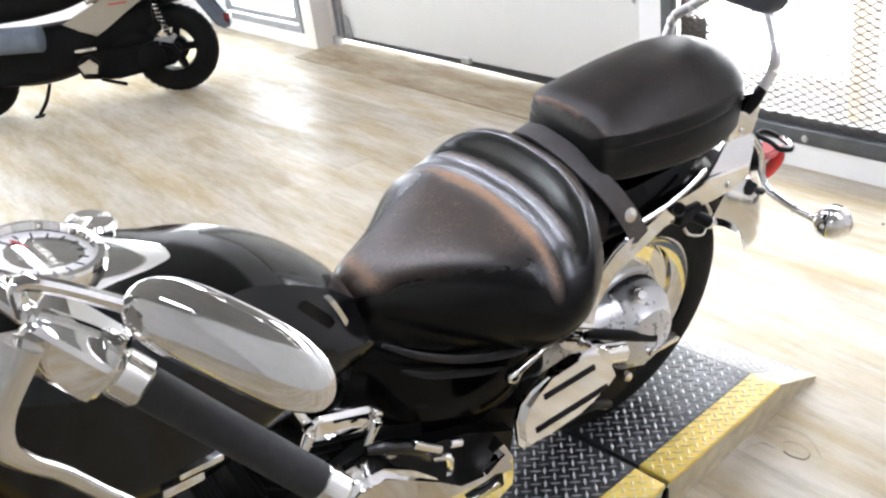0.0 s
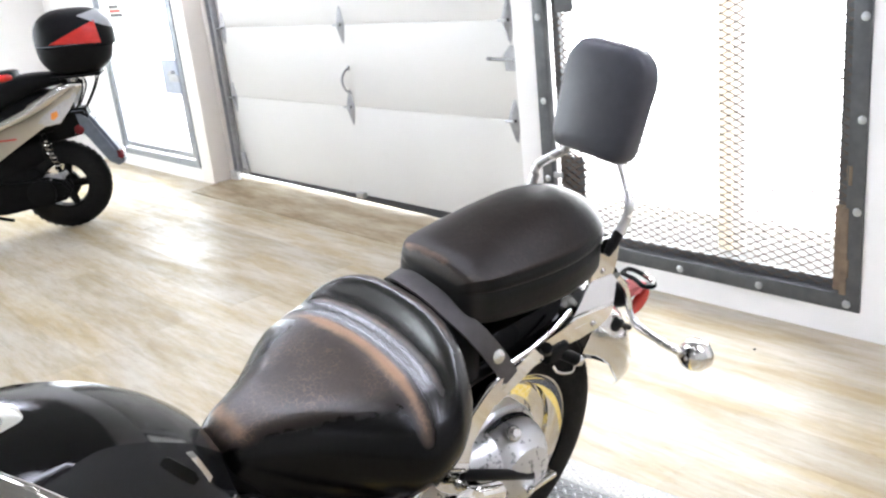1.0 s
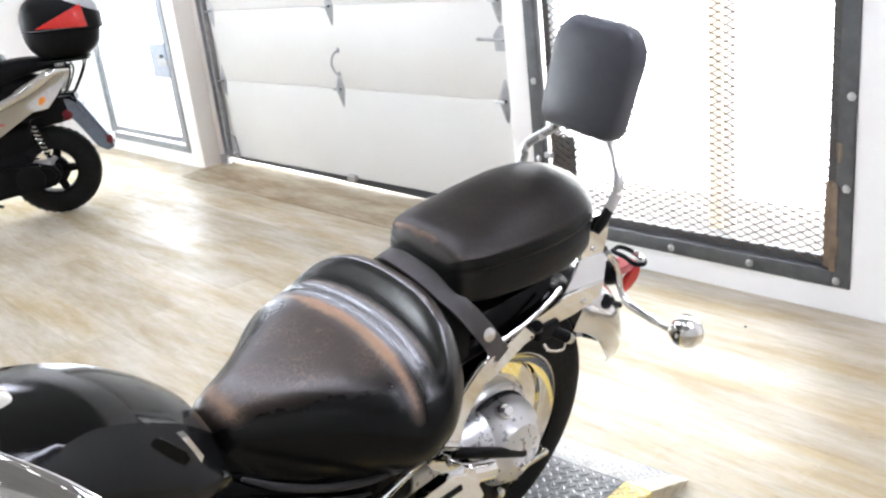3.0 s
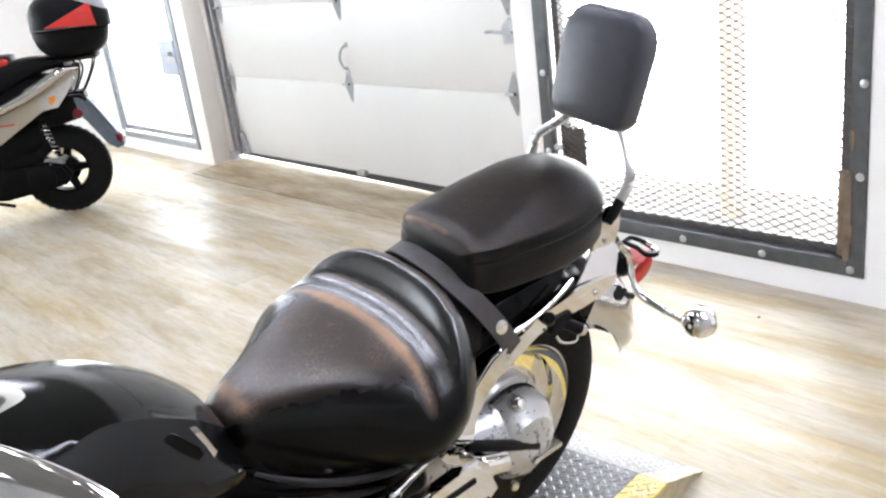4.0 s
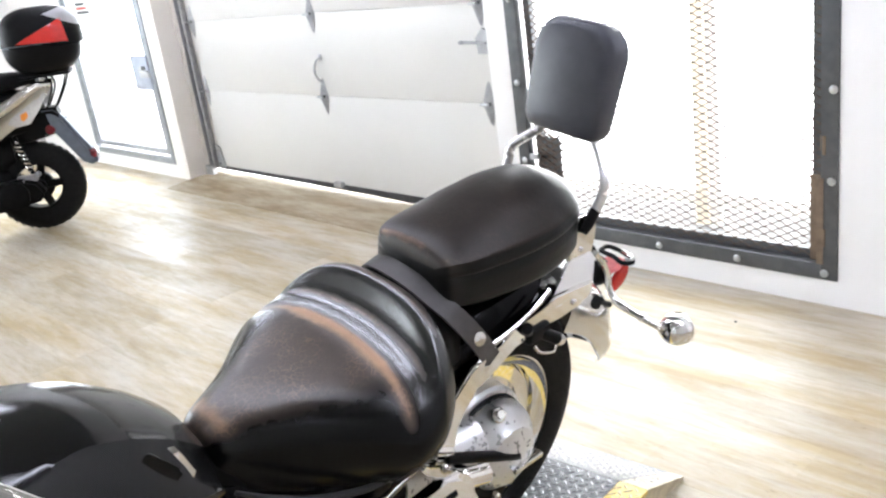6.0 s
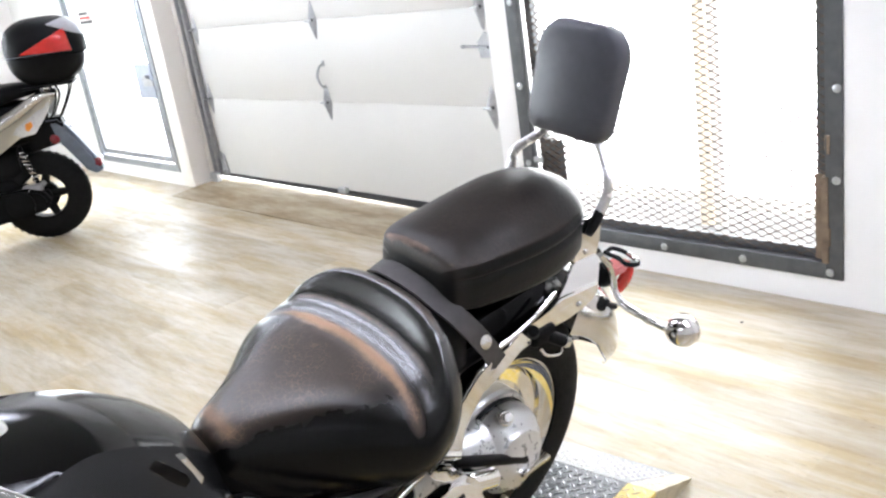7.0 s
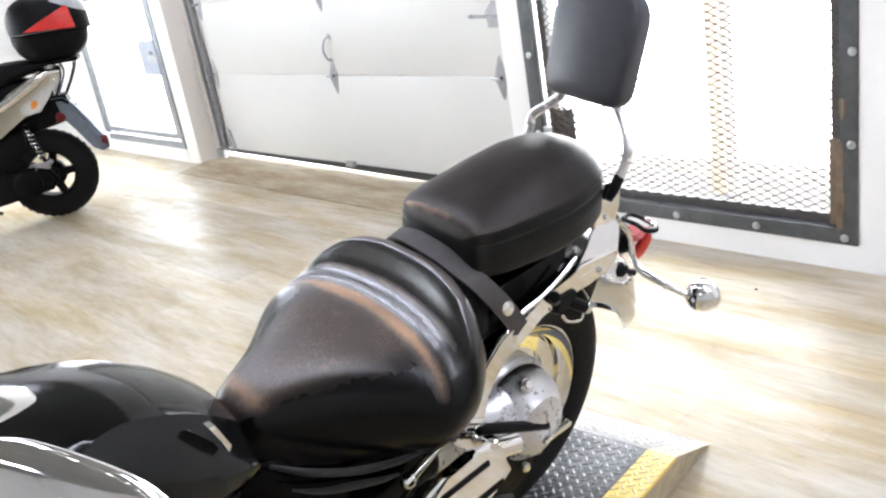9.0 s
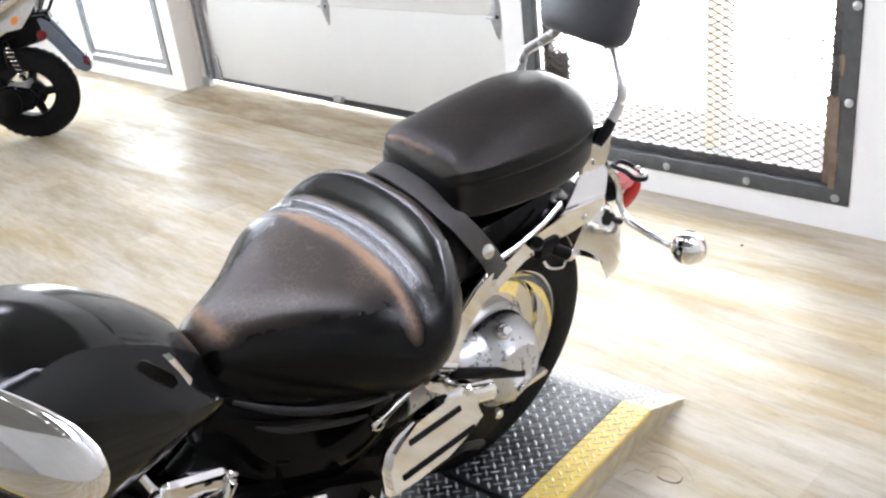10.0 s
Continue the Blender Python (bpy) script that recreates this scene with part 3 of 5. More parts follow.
for k in range(3):
    part("print_bar", box(-3.0, -2.76 - 0.03 * k, -0.033, -0.030, 1.315 + 0.034 * k, 1.335 + 0.034 * k, 0.0), INK_RED if k == 1 else INK, sign)
part("cord", rod((-2.87, -0.024, 1.42), (-2.87, -0.02, 1.62), 0.003, 8), INK, sign)

# ---- motorcycle lift ----
DECK = 0.131
LIFT = Matrix.Translation((3.230, -1.533, 0)) @ Matrix.Rotation(radians(6.0), 4, "Z")
HW, BAND, BACK, FRONT, SEAM = 0.272, 0.080, 0.255, -2.75, -0.462
lift = thing("motorcycle_lift", LIFT, "low black tread plate motorcycle lift with yellow edges", "lift")


def lozenges(spots):
    """Raised tread bars, turned one way and the other; spots: point, two directions, parity."""
    verts, faces = [], []
    for p, u, v, odd in spots:
        a, b = (u + v).normalized(), (u - v).normalized()
        if odd:
            a, b = b, a
        n = u.cross(v).normalized()
        n = n if n.z > -0.2 else -n
        k = len(verts)
        for q in (a * 0.0138, b * 0.0042, -a * 0.0138, -b * 0.0042):
            verts.append(p + q)
        for q in (a * 0.0085, -a * 0.0085):
            verts.append(p + q + n * 0.0024)
        faces += [(k, k + 1, k + 4), (k + 1, k + 2, k + 5, k + 4), (k + 2, k + 3, k + 5), (k + 3, k, k + 4, k + 5)]
    return verts, faces


def tread(name, parent, u0, u1, v0, v1, place, mat, step=0.0215):
    spots = []
    d, m = step * 0.7071, 0.007
    cu, cv = u0 + (u1 - u0) / 2, v0
    n = int(1.5 * ((u1 - u0) + (v1 - v0)) / step)
    for i in range(-n, n):
        for j in range(-n, n):
            u, v = cu + (i + j) * d, cv + (i - j) * d
            if not (u0 + m < u < u1 - m and v0 + m < v < v1 - m):
                continue
            p = place(u, v)
            spots.append((p, (place(u + 0.01, v) - p).normalized(), (place(u, v + 0.01) - p).normalized(), (i + j) % 2))
    vs, fs = lozenges(spots)
    me = bpy.data.meshes.new(name)
    me.from_pydata([tuple(q) for q in vs], [], fs)
    me.materials.append(mat)
    ob = new(name, me)
    ob.parent = parent
    return tagged(ob, "raised diamond tread lozenges", kind="stuff")


def on_deck(u, v):
    return Vector((u, v, DECK))


def on_slope(u, v):
    return Vector((u, v, DECK * (1 - v / BACK) + 0.004))


def on_skirt(u, v):
    return Vector((HW - (DECK - v) * 0.28, u, v))


rear = part("rear_deck", box(-HW + BAND, HW - BAND, SEAM + 0.006, 0.0, DECK - 0.012, DECK, 0.002), PLATE_BLACK, lift)
tread("tread", rear, -HW + BAND, HW - BAND, SEAM + 0.006, 0.0, on_deck, PLATE_PALE)
fore = part("main_deck", box(-HW + BAND, HW - BAND, FRONT, SEAM - 0.006, DECK - 0.012, DECK, 0.002), PLATE_BLACK, lift)
tread("tread", fore, -HW + BAND, HW - BAND, -1.5, SEAM - 0.006, on_deck, PLATE_PALE)
sl = [(0.0, DECK), (BACK, 0.006), (BACK, 0.0), (0.0, DECK - 0.014)]
slope = part("rear_ramp", slab(sl, "x", -HW + BAND, HW - BAND, 0.001), RAMP, lift, "bare steel tread ramp")
tread("tread", slope, -HW + BAND, HW - BAND, 0.004, BACK - 0.004, on_slope, SKIRT_HI)
for s in (1, -1):
    a, b = sorted((s * (HW - BAND), s * HW))
    e = part("yellow_edge", box(a, b, SEAM + 0.006, 0.0, DECK - 0.012, DECK, 0.003), YELLOW, lift, "yellow painted tread edge")
    tread("tread", e, a, b, SEAM + 0.006, 0.0, on_deck, YELLOW_HI)
    e = part("yellow_edge", box(a, b, FRONT, SEAM - 0.006, DECK - 0.012, DECK, 0.003), YELLOW, lift, "yellow painted tread edge")
    tread("tread", e, a, b, -1.5, SEAM - 0.006, on_deck, YELLOW_HI)
    re = slab(sl, "x", a, b, 0.001)
    for q in re.verts:
        if abs(q.co.x) > HW - 0.02:
            q.co.x -= s * (DECK - q.co.z) * 0.28
    e = part("yellow_ramp_edge", re, SKIRT, lift, "worn pale yellow ramp edge")
    tread("tread", e, a if s < 0 else a, b if s < 0 else b - 0.02, 0.004, BACK - 0.004, on_slope, SKIRT_HI)
    k = s * HW
    bm = slab([(FRONT, DECK - 0.004), (SEAM - 0.006, DECK - 0.004), (SEAM - 0.006, 0.0), (FRONT, 0.0)], "x", k - 0.012, k, 0)
    slab([(SEAM + 0.006, DECK - 0.004), (0.0, DECK - 0.004), (BACK, 0.004), (BACK, 0.0), (SEAM + 0.006, 0.0)], "x", k - 0.012, k, 0, bm)
    for q in bm.verts:
        q.co.x -= s * (DECK - q.co.z) * 0.28
    sk = part("skirt", bm, SKIRT, lift, "bare steel tread side skirt")
    if s > 0:
        tread("tread", sk, -1.4, 0.02, 0.012, DECK - 0.02, on_skirt, SKIRT_HI)
part("crossbar", box(-HW, HW, SEAM - 0.006, SEAM + 0.006, DECK - 0.06, DECK - 0.02, 0.002), BLACK_METAL, lift)
part("underframe", box(-HW + 0.06, HW - 0.06, FRONT + 0.05, -0.05, 0.0, DECK - 0.014, 0.004), BLACK_METAL, lift)

# ---- motorcycle: x to its left, y to its rear, z up, origin at the rear tyre's contact ----
BIKE = Matrix.Translation((3.239, -1.897, DECK)) @ Matrix.Rotation(radians(12), 4, "Y")
bike = thing("motorcycle", BIKE, "black cruiser motorcycle with chrome trim, leaning on the lift", "motorcycle")
AX = Matrix.Rotation(radians(90), 4, "Y")      # lathe axis along the bike's x


def wheel(parent, cy, cz, r, half, rim_r):
    c = Matrix.Translation((0, cy, cz)) @ AX
    h, prof = half, []
    for k in range(25):
        a = math.pi * k / 24
        prof.append((rim_r + (r - rim_r) * math.sin(a) ** 0.62, -h * 1.0 * math.cos(a) * (0.82 + 0.18 * math.sin(a))))
    w = new("wheel")
    w.parent = parent
    part("tyre", lathe(prof, c, 64), TYRE, w, "black rubber tyre")
    rp = [(rim_r + 0.012, -h * 0.86), (rim_r + 0.012, -h * 0.8), (rim_r - 0.004, -h * 0.76), (rim_r - 0.012, -h * 0.6), (rim_r - 0.03, -h * 0.5), (rim_r - 0.034, 0)]
    rp += [(a, -b) for a, b in rp[-2::-1]]
    part("rim", lathe(rp, c, 64), CHROME, w, "chrome stepped wheel rim")
    return w


rear_wheel = wheel(bike, 0.0, 0.325, 0.325, 0.082, 0.205)
disc = [(0.055, 0.052), (0.10, 0.036), (0.135, 0.022), (0.165, 0.03), (0.172, 0.018), (0.165, 0.006), (0.10, 0.0), (0.04, 0.0)]
part("wheel_disc", lathe(disc, Matrix.Translation((0.005, 0, 0.325)) @ AX, 48), CHROME, rear_wheel, "dished chrome wheel centre")
for k in range(10):
    a = 2 * math.pi * k / 10
    part("spoke", rod((0.02, 0.06 * math.sin(a), 0.325 + 0.06 * math.cos(a)), (0.012, 0.178 * math.sin(a + 0.16), 0.325 + 0.178 * math.cos(a + 0.16)), 0.007, 8), CHROME, rear_wheel)
# final drive
fd = new("final_drive")
fd.parent = bike
cm = Matrix.Translation((0.0, -0.040, 0.362)) @ AX
part("gear_case", lathe([(0.116, 0.035), (0.122, 0.045), (0.122, 0.078), (0.116, 0.086), (0.109, 0.088)], cm, 56), SATIN_ALLOY, fd, "cast aluminium final drive case")
part("case_groove", lathe([(0.108, 0.084), (0.110, 0.092), (0.106, 0.098)], cm, 56), BLACK_METAL, fd, "dark joint round the case")
dm = Matrix.Translation((0.0, -0.030, 0.352)) @ AX
part("axle_dome", lathe([(0.107, 0.094), (0.106, 0.108), (0.100, 0.124), (0.089, 0.140), (0.074, 0.152), (0.070, 0.160), (0.052, 0.168), (0.026, 0.172), (0.0005, 0.173)], dm, 56), SATIN_ALLOY, fd, "rounded aluminium gear cover")
for k in range(6):
    a = radians(25 + 60 * k)
    part("case_bolt", bolt((0.137, -0.030 + 0.082 * math.cos(a), 0.352 + 0.082 * math.sin(a)), (1, 0.5 * math.cos(a), 0.5 * math.sin(a)), 0.007, 0.006), SATIN, fd)
pb = rod((0.112, -0.045, 0.440), (0.136, -0.052, 0.462), 0.017, 16)
rod((0.134, -0.0515, 0.460), (0.146, -0.055, 0.471), 0.012, 6, None, pb)
part("filler_plug", pb, SATIN, fd, "hexagonal filler plug")
part("case_rib", tube([(0.118, 0.015, 0.428), (0.146, -0.005, 0.405), (0.160, -0.020, 0.375), (0.166, -0.03, 0.35)], [0.006, 0.009, 0.009, 0.005], 10), SATIN_ALLOY, fd)
part("drive_tube", tube([(0.075, -0.10, 0.375), (0.075, -0.18, 0.385), (0.075, -0.30, 0.40)], [0.085, 0.066, 0.055], 24), SATIN_ALLOY, fd, "aluminium drive shaft tube")
part("shaft_boot", rod((0.075, -0.29, 0.40), (0.075, -0.50, 0.38), 0.05, 20, 0.045), BLACK_METAL, bike, "black drive shaft boot")

# rear fender: an arch swept over the tyre, then a chrome tail
def fender_rings(table, steps, thick=0.003):
    rings = []
    for i in range(steps + 1):
        a = table[0][0] + (table[-1][0] - table[0][0]) * i / steps
        r, w, drop = curve_at(table, a)
        d = Vector((0, math.cos(radians(a)), math.sin(radians(a))))
        c = Vector((0, 0, 0.325))
        out, inn = [], []
        for k in range(17):
            t = math.pi * (k / 16 - 0.5)
            x = w * math.sin(t)
            h = r - drop * (1 - math.cos(t) ** 0.8)
            out.append(c + d * h + Vector((x, 0, 0)))
            inn.append(c + d * (h - thick) + Vector((x * 0.97, 0, 0)))
        rings.append(out + inn[::-1])
    return rings


part("rear_fender", loft(fender_rings([(55, 0.4365, 0.121, 0.14), (66, 0.434, 0.122, 0.118), (95, 0.42, 0.128, 0.115), (130, 0.41, 0.125, 0.11), (165, 0.39, 0.115, 0.10)], 44)), PAINT, bike, "glossy black rear fender")
part("fender_tail", loft(fender_rings([(3, 0.445, 0.060, 0.050), (7, 0.456, 0.086, 0.090), (12, 0.464, 0.104, 0.114), (20, 0.464, 0.115, 0.134), (30, 0.458, 0.120, 0.140), (42, 0.447, 0.121, 0.144), (55, 0.437, 0.122, 0.150)], 34)), TAIL_CHROME, bike, "flared chrome fender tail")

# struts on both sides
def strut(s):
    """A flat bar along the fender, a leg down behind the seat and a flag bent inwards that carries the backrest."""
    bar = [(-0.128, 0.640), (-0.07, 0.646), (-0.03, 0.672), (0.052, 0.677), (0.090, 0.692), (0.215, 0.682), (0.214, 0.660), (0.200, 0.645), (0.169, 0.636), (0.113, 0.634), (0.059, 0.636), (-0.028, 0.628), (-0.070, 0.600), (-0.127, 0.575), (-0.155, 0.595)]
    leg = [(-0.115, 0.648), (-0.138, 0.644), (-0.165, 0.628), (-0.205, 0.585), (-0.245, 0.535), (-0.285, 0.465), (-0.272, 0.445), (-0.229, 0.411), (-0.211, 0.407), (-0.203, 0.457), (-0.198, 0.520), (-0.175, 0.555), (-0.130, 0.592)]
    flag = [(0.060, 0.672), (0.096, 0.690), (0.130, 0.712), (0.160, 0.738), (0.176, 0.742), (0.238, 0.736), (0.246, 0.726), (0.238, 0.704), (0.218, 0.680), (0.214, 0.664), (0.09, 0.662)]
    arm = [(0.160, 0.724), (0.168, 0.752), (0.178, 0.800), (0.190, 0.826), (0.236, 0.822), (0.252, 0.800), (0.250, 0.760), (0.244, 0.722), (0.236, 0.716), (0.176, 0.718)]
    a, b = sorted((s * 0.140, s * 0.150))
    st = part("fender_strut", slab(bar, "x", a, b, 0.003), CHROME, bike, "polished chrome fender strut")
    a, b = sorted((s * 0.144, s * 0.156))
    part("strut_leg", slab(leg, "x", a, b, 0.004), CHROME, st)
    a, b = sorted((s * 0.141, s * 0.149))
    fb = slab(flag, "x", a, b, 0.002)
    bmesh.ops.transform(fb, matrix=Matrix.Translation((s * 0.145, 0, 0.668)) @ Matrix.Rotation(radians(-s * 25), 4, "Y") @ Matrix.Translation((-s * 0.145, 0, -0.668)), verts=fb.verts[:])
    part("strut_flag", fb, CHROME, st)
    a, b = sorted((s * 0.110, s * 0.118))
    part("strut_arm", slab(arm, "x", a, b, 0.003), CHROME, st)
    for y, z, r in ((-0.118, 0.618, 0.010), (0.150, 0.655, 0.007)):
        part("strut_bolt", bolt((s * 0.150, y, z), (s, 0, 0), r, 0.006), SATIN, st)
    for y, z, x in ((0.203, 0.748, 0.118), (0.222, 0.800, 0.118)):
        part("strut_bolt", bolt((s * x, y, z), (s, 0, 0.15), 0.006, 0.005), SATIN, st)
    part("strut_nut", bolt((s * 0.156, -0.225, 0.437), (s, 0, 0), 0.011, 0.008), SATIN, st)
    part("strut_trim", tube([(s * 0.146, -0.105, 0.658), (s * 0.147, -0.03, 0.672), (s * 0.147, 0.03, 0.694), (s * 0.142, 0.075, 0.712)], 0.0055, 10), SATIN, st)


strut(1)
strut(-1)
part("rear_frame_tube", tube([(0.12, -0.10, 0.655), (0.11, -0.2, 0.63), (0.10, -0.36, 0.55)], 0.016, 12), BLACK_METAL, bike)
sb = tube([(0.165, -0.405, 0.465), (0.163, -0.36, 0.478), (0.160, -0.32, 0.487), (0.156, -0.29, 0.492)], [0.010, 0.008, 0.007, 0.008], 12)
ball((0.166, -0.41, 0.462), (0.014, 0.016, 0.016), None, sb, 14)
part("helmet_hook", sb, CHROME, bike, "chrome lever under the seat")

# saddle
def cushion(table, n_along, e_side, e_top, name, mat, label, parent):
    """A padded form: superelliptic sections of half-width, top and hem height along y."""
    rings, lo, hi = [], table[0][0], table[-1][0]
    for i in range(n_along + 1):
        y = lo + (hi - lo) * (0.5 - 0.5 * math.cos(math.pi * i / n_along))
        w, zt, zb = curve_at(table, y)
        ring = []
        for k in range(41):
            t = math.pi * (k / 40 - 0.5)
            sx, cx = math.sin(t), math.cos(t)
            ring.append(Vector((w * math.copysign(abs(sx) ** e_side, sx), y, zb + (zt - zb) * cx ** e_top)))
        for k in range(1, 10):
            ring.append(Vector((w * 0.86 * (1 - 2 * k / 10), y, zb - 0.012)))
        rings.append(ring)
    return part(name, loft(rings), mat, parent, label, 50)


def set_sheen(ob, fn):
    """Scales the specular by point, to place the sheen and darken other areas."""
    at = ob.data.attributes.new("sheen_mask", "FLOAT", "POINT")
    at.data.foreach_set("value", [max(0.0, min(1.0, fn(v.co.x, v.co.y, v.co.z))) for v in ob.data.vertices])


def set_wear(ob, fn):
    at = ob.data.attributes.new("wear", "FLOAT", "POINT")
    at.data.foreach_set("value", [max(0.0, min(1.0, fn(v.co.x, v.co.y, v.co.z))) for v in ob.data.vertices])


def hump(d, width):
    return math.exp(-(d / width) ** 2)


def ease(u, a, b):
    u = max(0.0, min(1.0, (u - a) / (b - a)))
    return u * u * (3 - 2 * u)


SADDLE_T = [(-0.652, 0.046, 0.668, 0.630), (-0.647, 0.058, 0.684, 0.612), (-0.625, 0.076, 0.705, 0.594), (-0.58, 0.106, 0.724, 0.574), (-0.51, 0.160, 0.744, 0.556), (-0.44, 0.217, 0.766, 0.544),
            (-0.38, 0.256, 0.788, 0.538), (-0.32, 0.256, 0.812, 0.546), (-0.28, 0.238, 0.823, 0.568), (-0.25, 0.208, 0.819, 0.602), (-0.230, 0.164, 0.800, 0.64), (-0.218, 0.108, 0.775, 0.66)]
RISE_T = [(-0.40, 0.0), (-0.022, 0.0), (-0.006, 0.0005), (0.004, 0.0024), (0.013, 0.0060), (0.022, 0.0084), (0.030, 0.0102), (0.038, 0.0130), (0.047, 0.0172), (0.054, 0.0225), (0.061, 0.0325), (0.068, 0.047), (0.076, 0.0625), (0.085, 0.0715), (0.094, 0.0765), (0.104, 0.0805), (0.116, 0.084), (0.132, 0.088), (0.16, 0.094)]


def behind_ridge(x, y):
    """How far a spot lies behind the arched front ridge of the seat's bolster."""
    return y - (-0.335 - 0.75 * x * x)


def saddle():
    """A sprung-saddle shape: a flat pan, an arched ridge, a groove behind it, and a steep bolster up to the rim."""
    rings, n = [], 210
    for i in range(n + 1):
        u = i / n
        y = -0.652 + 0.434 * (0.65 * u + 0.35 * (0.5 - 0.5 * math.cos(math.pi * u)))
        w, zt, zb = curve_at(SADDLE_T, y)
        ring = []
        for k in range(181):
            t = math.pi * (k / 180 - 0.5)
            sx, cx = math.sin(t), math.cos(t)
            x = w * math.copysign(abs(sx) ** (0.92 - 0.2 * ease(y, -0.55, -0.42)), sx)
            z = zb + (zt - zb) * cx ** (0.92 - 0.42 * ease(y, -0.58, -0.42) + 0.34 * ease(y, -0.36, -0.27))
            floor_z = 0.730 + 0.06 * (y + 0.345) - (3.5 - 2.15 * ease(y, -0.62, -0.40)) * w * w * (0.22 * (x / w) ** 2 + 0.78 * (x / w) ** 6) + 0.002 * hump(behind_ridge(x, y) + 0.012, 0.014) * (1 - ease(abs(x) / w, 0.55, 0.80))
            floor_z += curve_at(RISE_T, max(-0.39, behind_ridge(x, y)))[0]
            soft = 0.044
            h = max(0.0, min(1.0, 0.5 + 0.5 * (z - floor_z) / soft))
            z = z + (floor_z - z) * h - soft * h * (1 - h)
            belly = zb + 0.42 * (zt - zb)
            if z < belly:
                x *= 1 - 0.20 * ((belly - z) / (belly - zb)) ** 2 * ease(y, -0.60, -0.45)
            ring.append(Vector((x, y, z)))
        for k in range(1, 10):
            ring.append(Vector((w * 0.74 * (1 - 2 * k / 10), y, zb - 0.006)))
        rings.append(ring)
    return part("saddle", loft(rings), LEATHER, bike, "worn black leather saddle rubbed brown", 60)


def saddle_wear(x, y, z):
    w, zt, zb = curve_at(SADDLE_T, max(-0.652, min(-0.218, y)))
    s = behind_ridge(x, y)
    inside = (1 - ease(-x / w, 0.42, 0.72)) * (1 - ease(x / w, 0.40, 0.90))
    pan = 0.34 * inside * (1 - ease(s, -0.004, 0.012))
    ridge = 0.46 * hump(s + 0.005, 0.015) * (1 - ease(abs(x) / w, 0.88, 0.98))
    nose = 0.24 * hump(y + 0.620, 0.016) * ease(z, 0.665, 0.69)
    shelf = 0.42 * hump(s - 0.044, 0.007) * (1 - ease(abs(x) / w, 0.6, 0.9))
    rim = 0.36 * hump(s - 0.092, 0.010) * ease(z, 0.75, 0.79)
    return pan + ridge + nose + shelf + rim


def saddle_sheen(x, y, z):
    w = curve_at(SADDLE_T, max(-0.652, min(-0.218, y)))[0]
    # pan and near flank turned down by hand, so they reflect less than the bolster
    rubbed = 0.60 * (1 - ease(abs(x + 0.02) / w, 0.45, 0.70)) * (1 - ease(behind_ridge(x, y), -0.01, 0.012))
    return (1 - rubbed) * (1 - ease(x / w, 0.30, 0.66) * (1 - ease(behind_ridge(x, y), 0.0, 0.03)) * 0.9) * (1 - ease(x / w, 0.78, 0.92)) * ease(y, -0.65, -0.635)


seat = saddle()
set_wear(seat, saddle_wear)
set_sheen(seat, saddle_sheen)
cushion([(-0.672, 0.018, 0.63, 0.59), (-0.666, 0.046, 0.655, 0.57), (-0.64, 0.070, 0.655, 0.55), (-0.60, 0.092, 0.645, 0.52), (-0.54, 0.10, 0.63, 0.5)], 14, 0.6, 0.5, "seat_nose", SATIN_BLACK, "black seat base nose", bike)

PILLION_T = [(-0.186, 0.078, 0.070, 0.832, 0.838, 0.772), (-0.183, 0.094, 0.088, 0.843, 0.853, 0.765), (-0.174, 0.105, 0.100, 0.848, 0.864, 0.761), (-0.14, 0.121, 0.117, 0.850, 0.878, 0.757), (-0.06, 0.135, 0.131, 0.851, 0.896, 0.755), (0.0, 0.140, 0.136, 0.851, 0.908, 0.754),
             (0.07, 0.139, 0.135, 0.850, 0.916, 0.753), (0.12, 0.133, 0.129, 0.849, 0.915, 0.753), (0.165, 0.122, 0.117, 0.847, 0.909, 0.753), (0.205, 0.104, 0.098, 0.843, 0.895, 0.755), (0.235, 0.078, 0.071, 0.837, 0.876, 0.758), (0.253, 0.046, 0.040, 0.830, 0.855, 0.762), (0.262, 0.015, 0.012, 0.820, 0.830, 0.766)]


def pillion_pad():
    """A flat-topped pad with upright welted sides and a bevelled front."""
    rings, n = [], 70
    for i in range(n + 1):
        u = i / n
        y = -0.186 + 0.448 * (0.4 * u + 0.6 * (0.5 - 0.5 * math.cos(math.pi * u)))
        wb, we, ze, zt, zb = curve_at(PILLION_T, y)
        side, shift = [], 0.013 - 0.008 * ease(y, 0.0, 0.2)
        for v, dx in ((0.0, -0.012), (0.05, -0.003), (0.12, 0.0), (0.3, 0.001), (0.5, 0.002), (0.66, 0.002), (0.70, -0.001), (0.72, -0.002), (0.74, -0.001), (0.78, 0.002), (0.88, 0.001), (0.95, -0.003)):
            side.append((wb + (we - wb) * v + dx, zb + (ze - zb) * v))
        top = [(we * q, ze + (zt - ze) * (1 - q ** 2.7)) for q in (0.985, 0.96, 0.92, 0.86, 0.77, 0.65, 0.5, 0.35, 0.18)]
        half = side + top
        ring = [Vector((x + shift, y, z)) for x, z in half] + [Vector((shift, y, zt))] + [Vector((shift - x, y, z)) for x, z in half[::-1]]
        rings.append(ring)
    return part("pillion_pad", loft(rings), LEATHER_B, bike, "black leather passenger seat pad", 60)


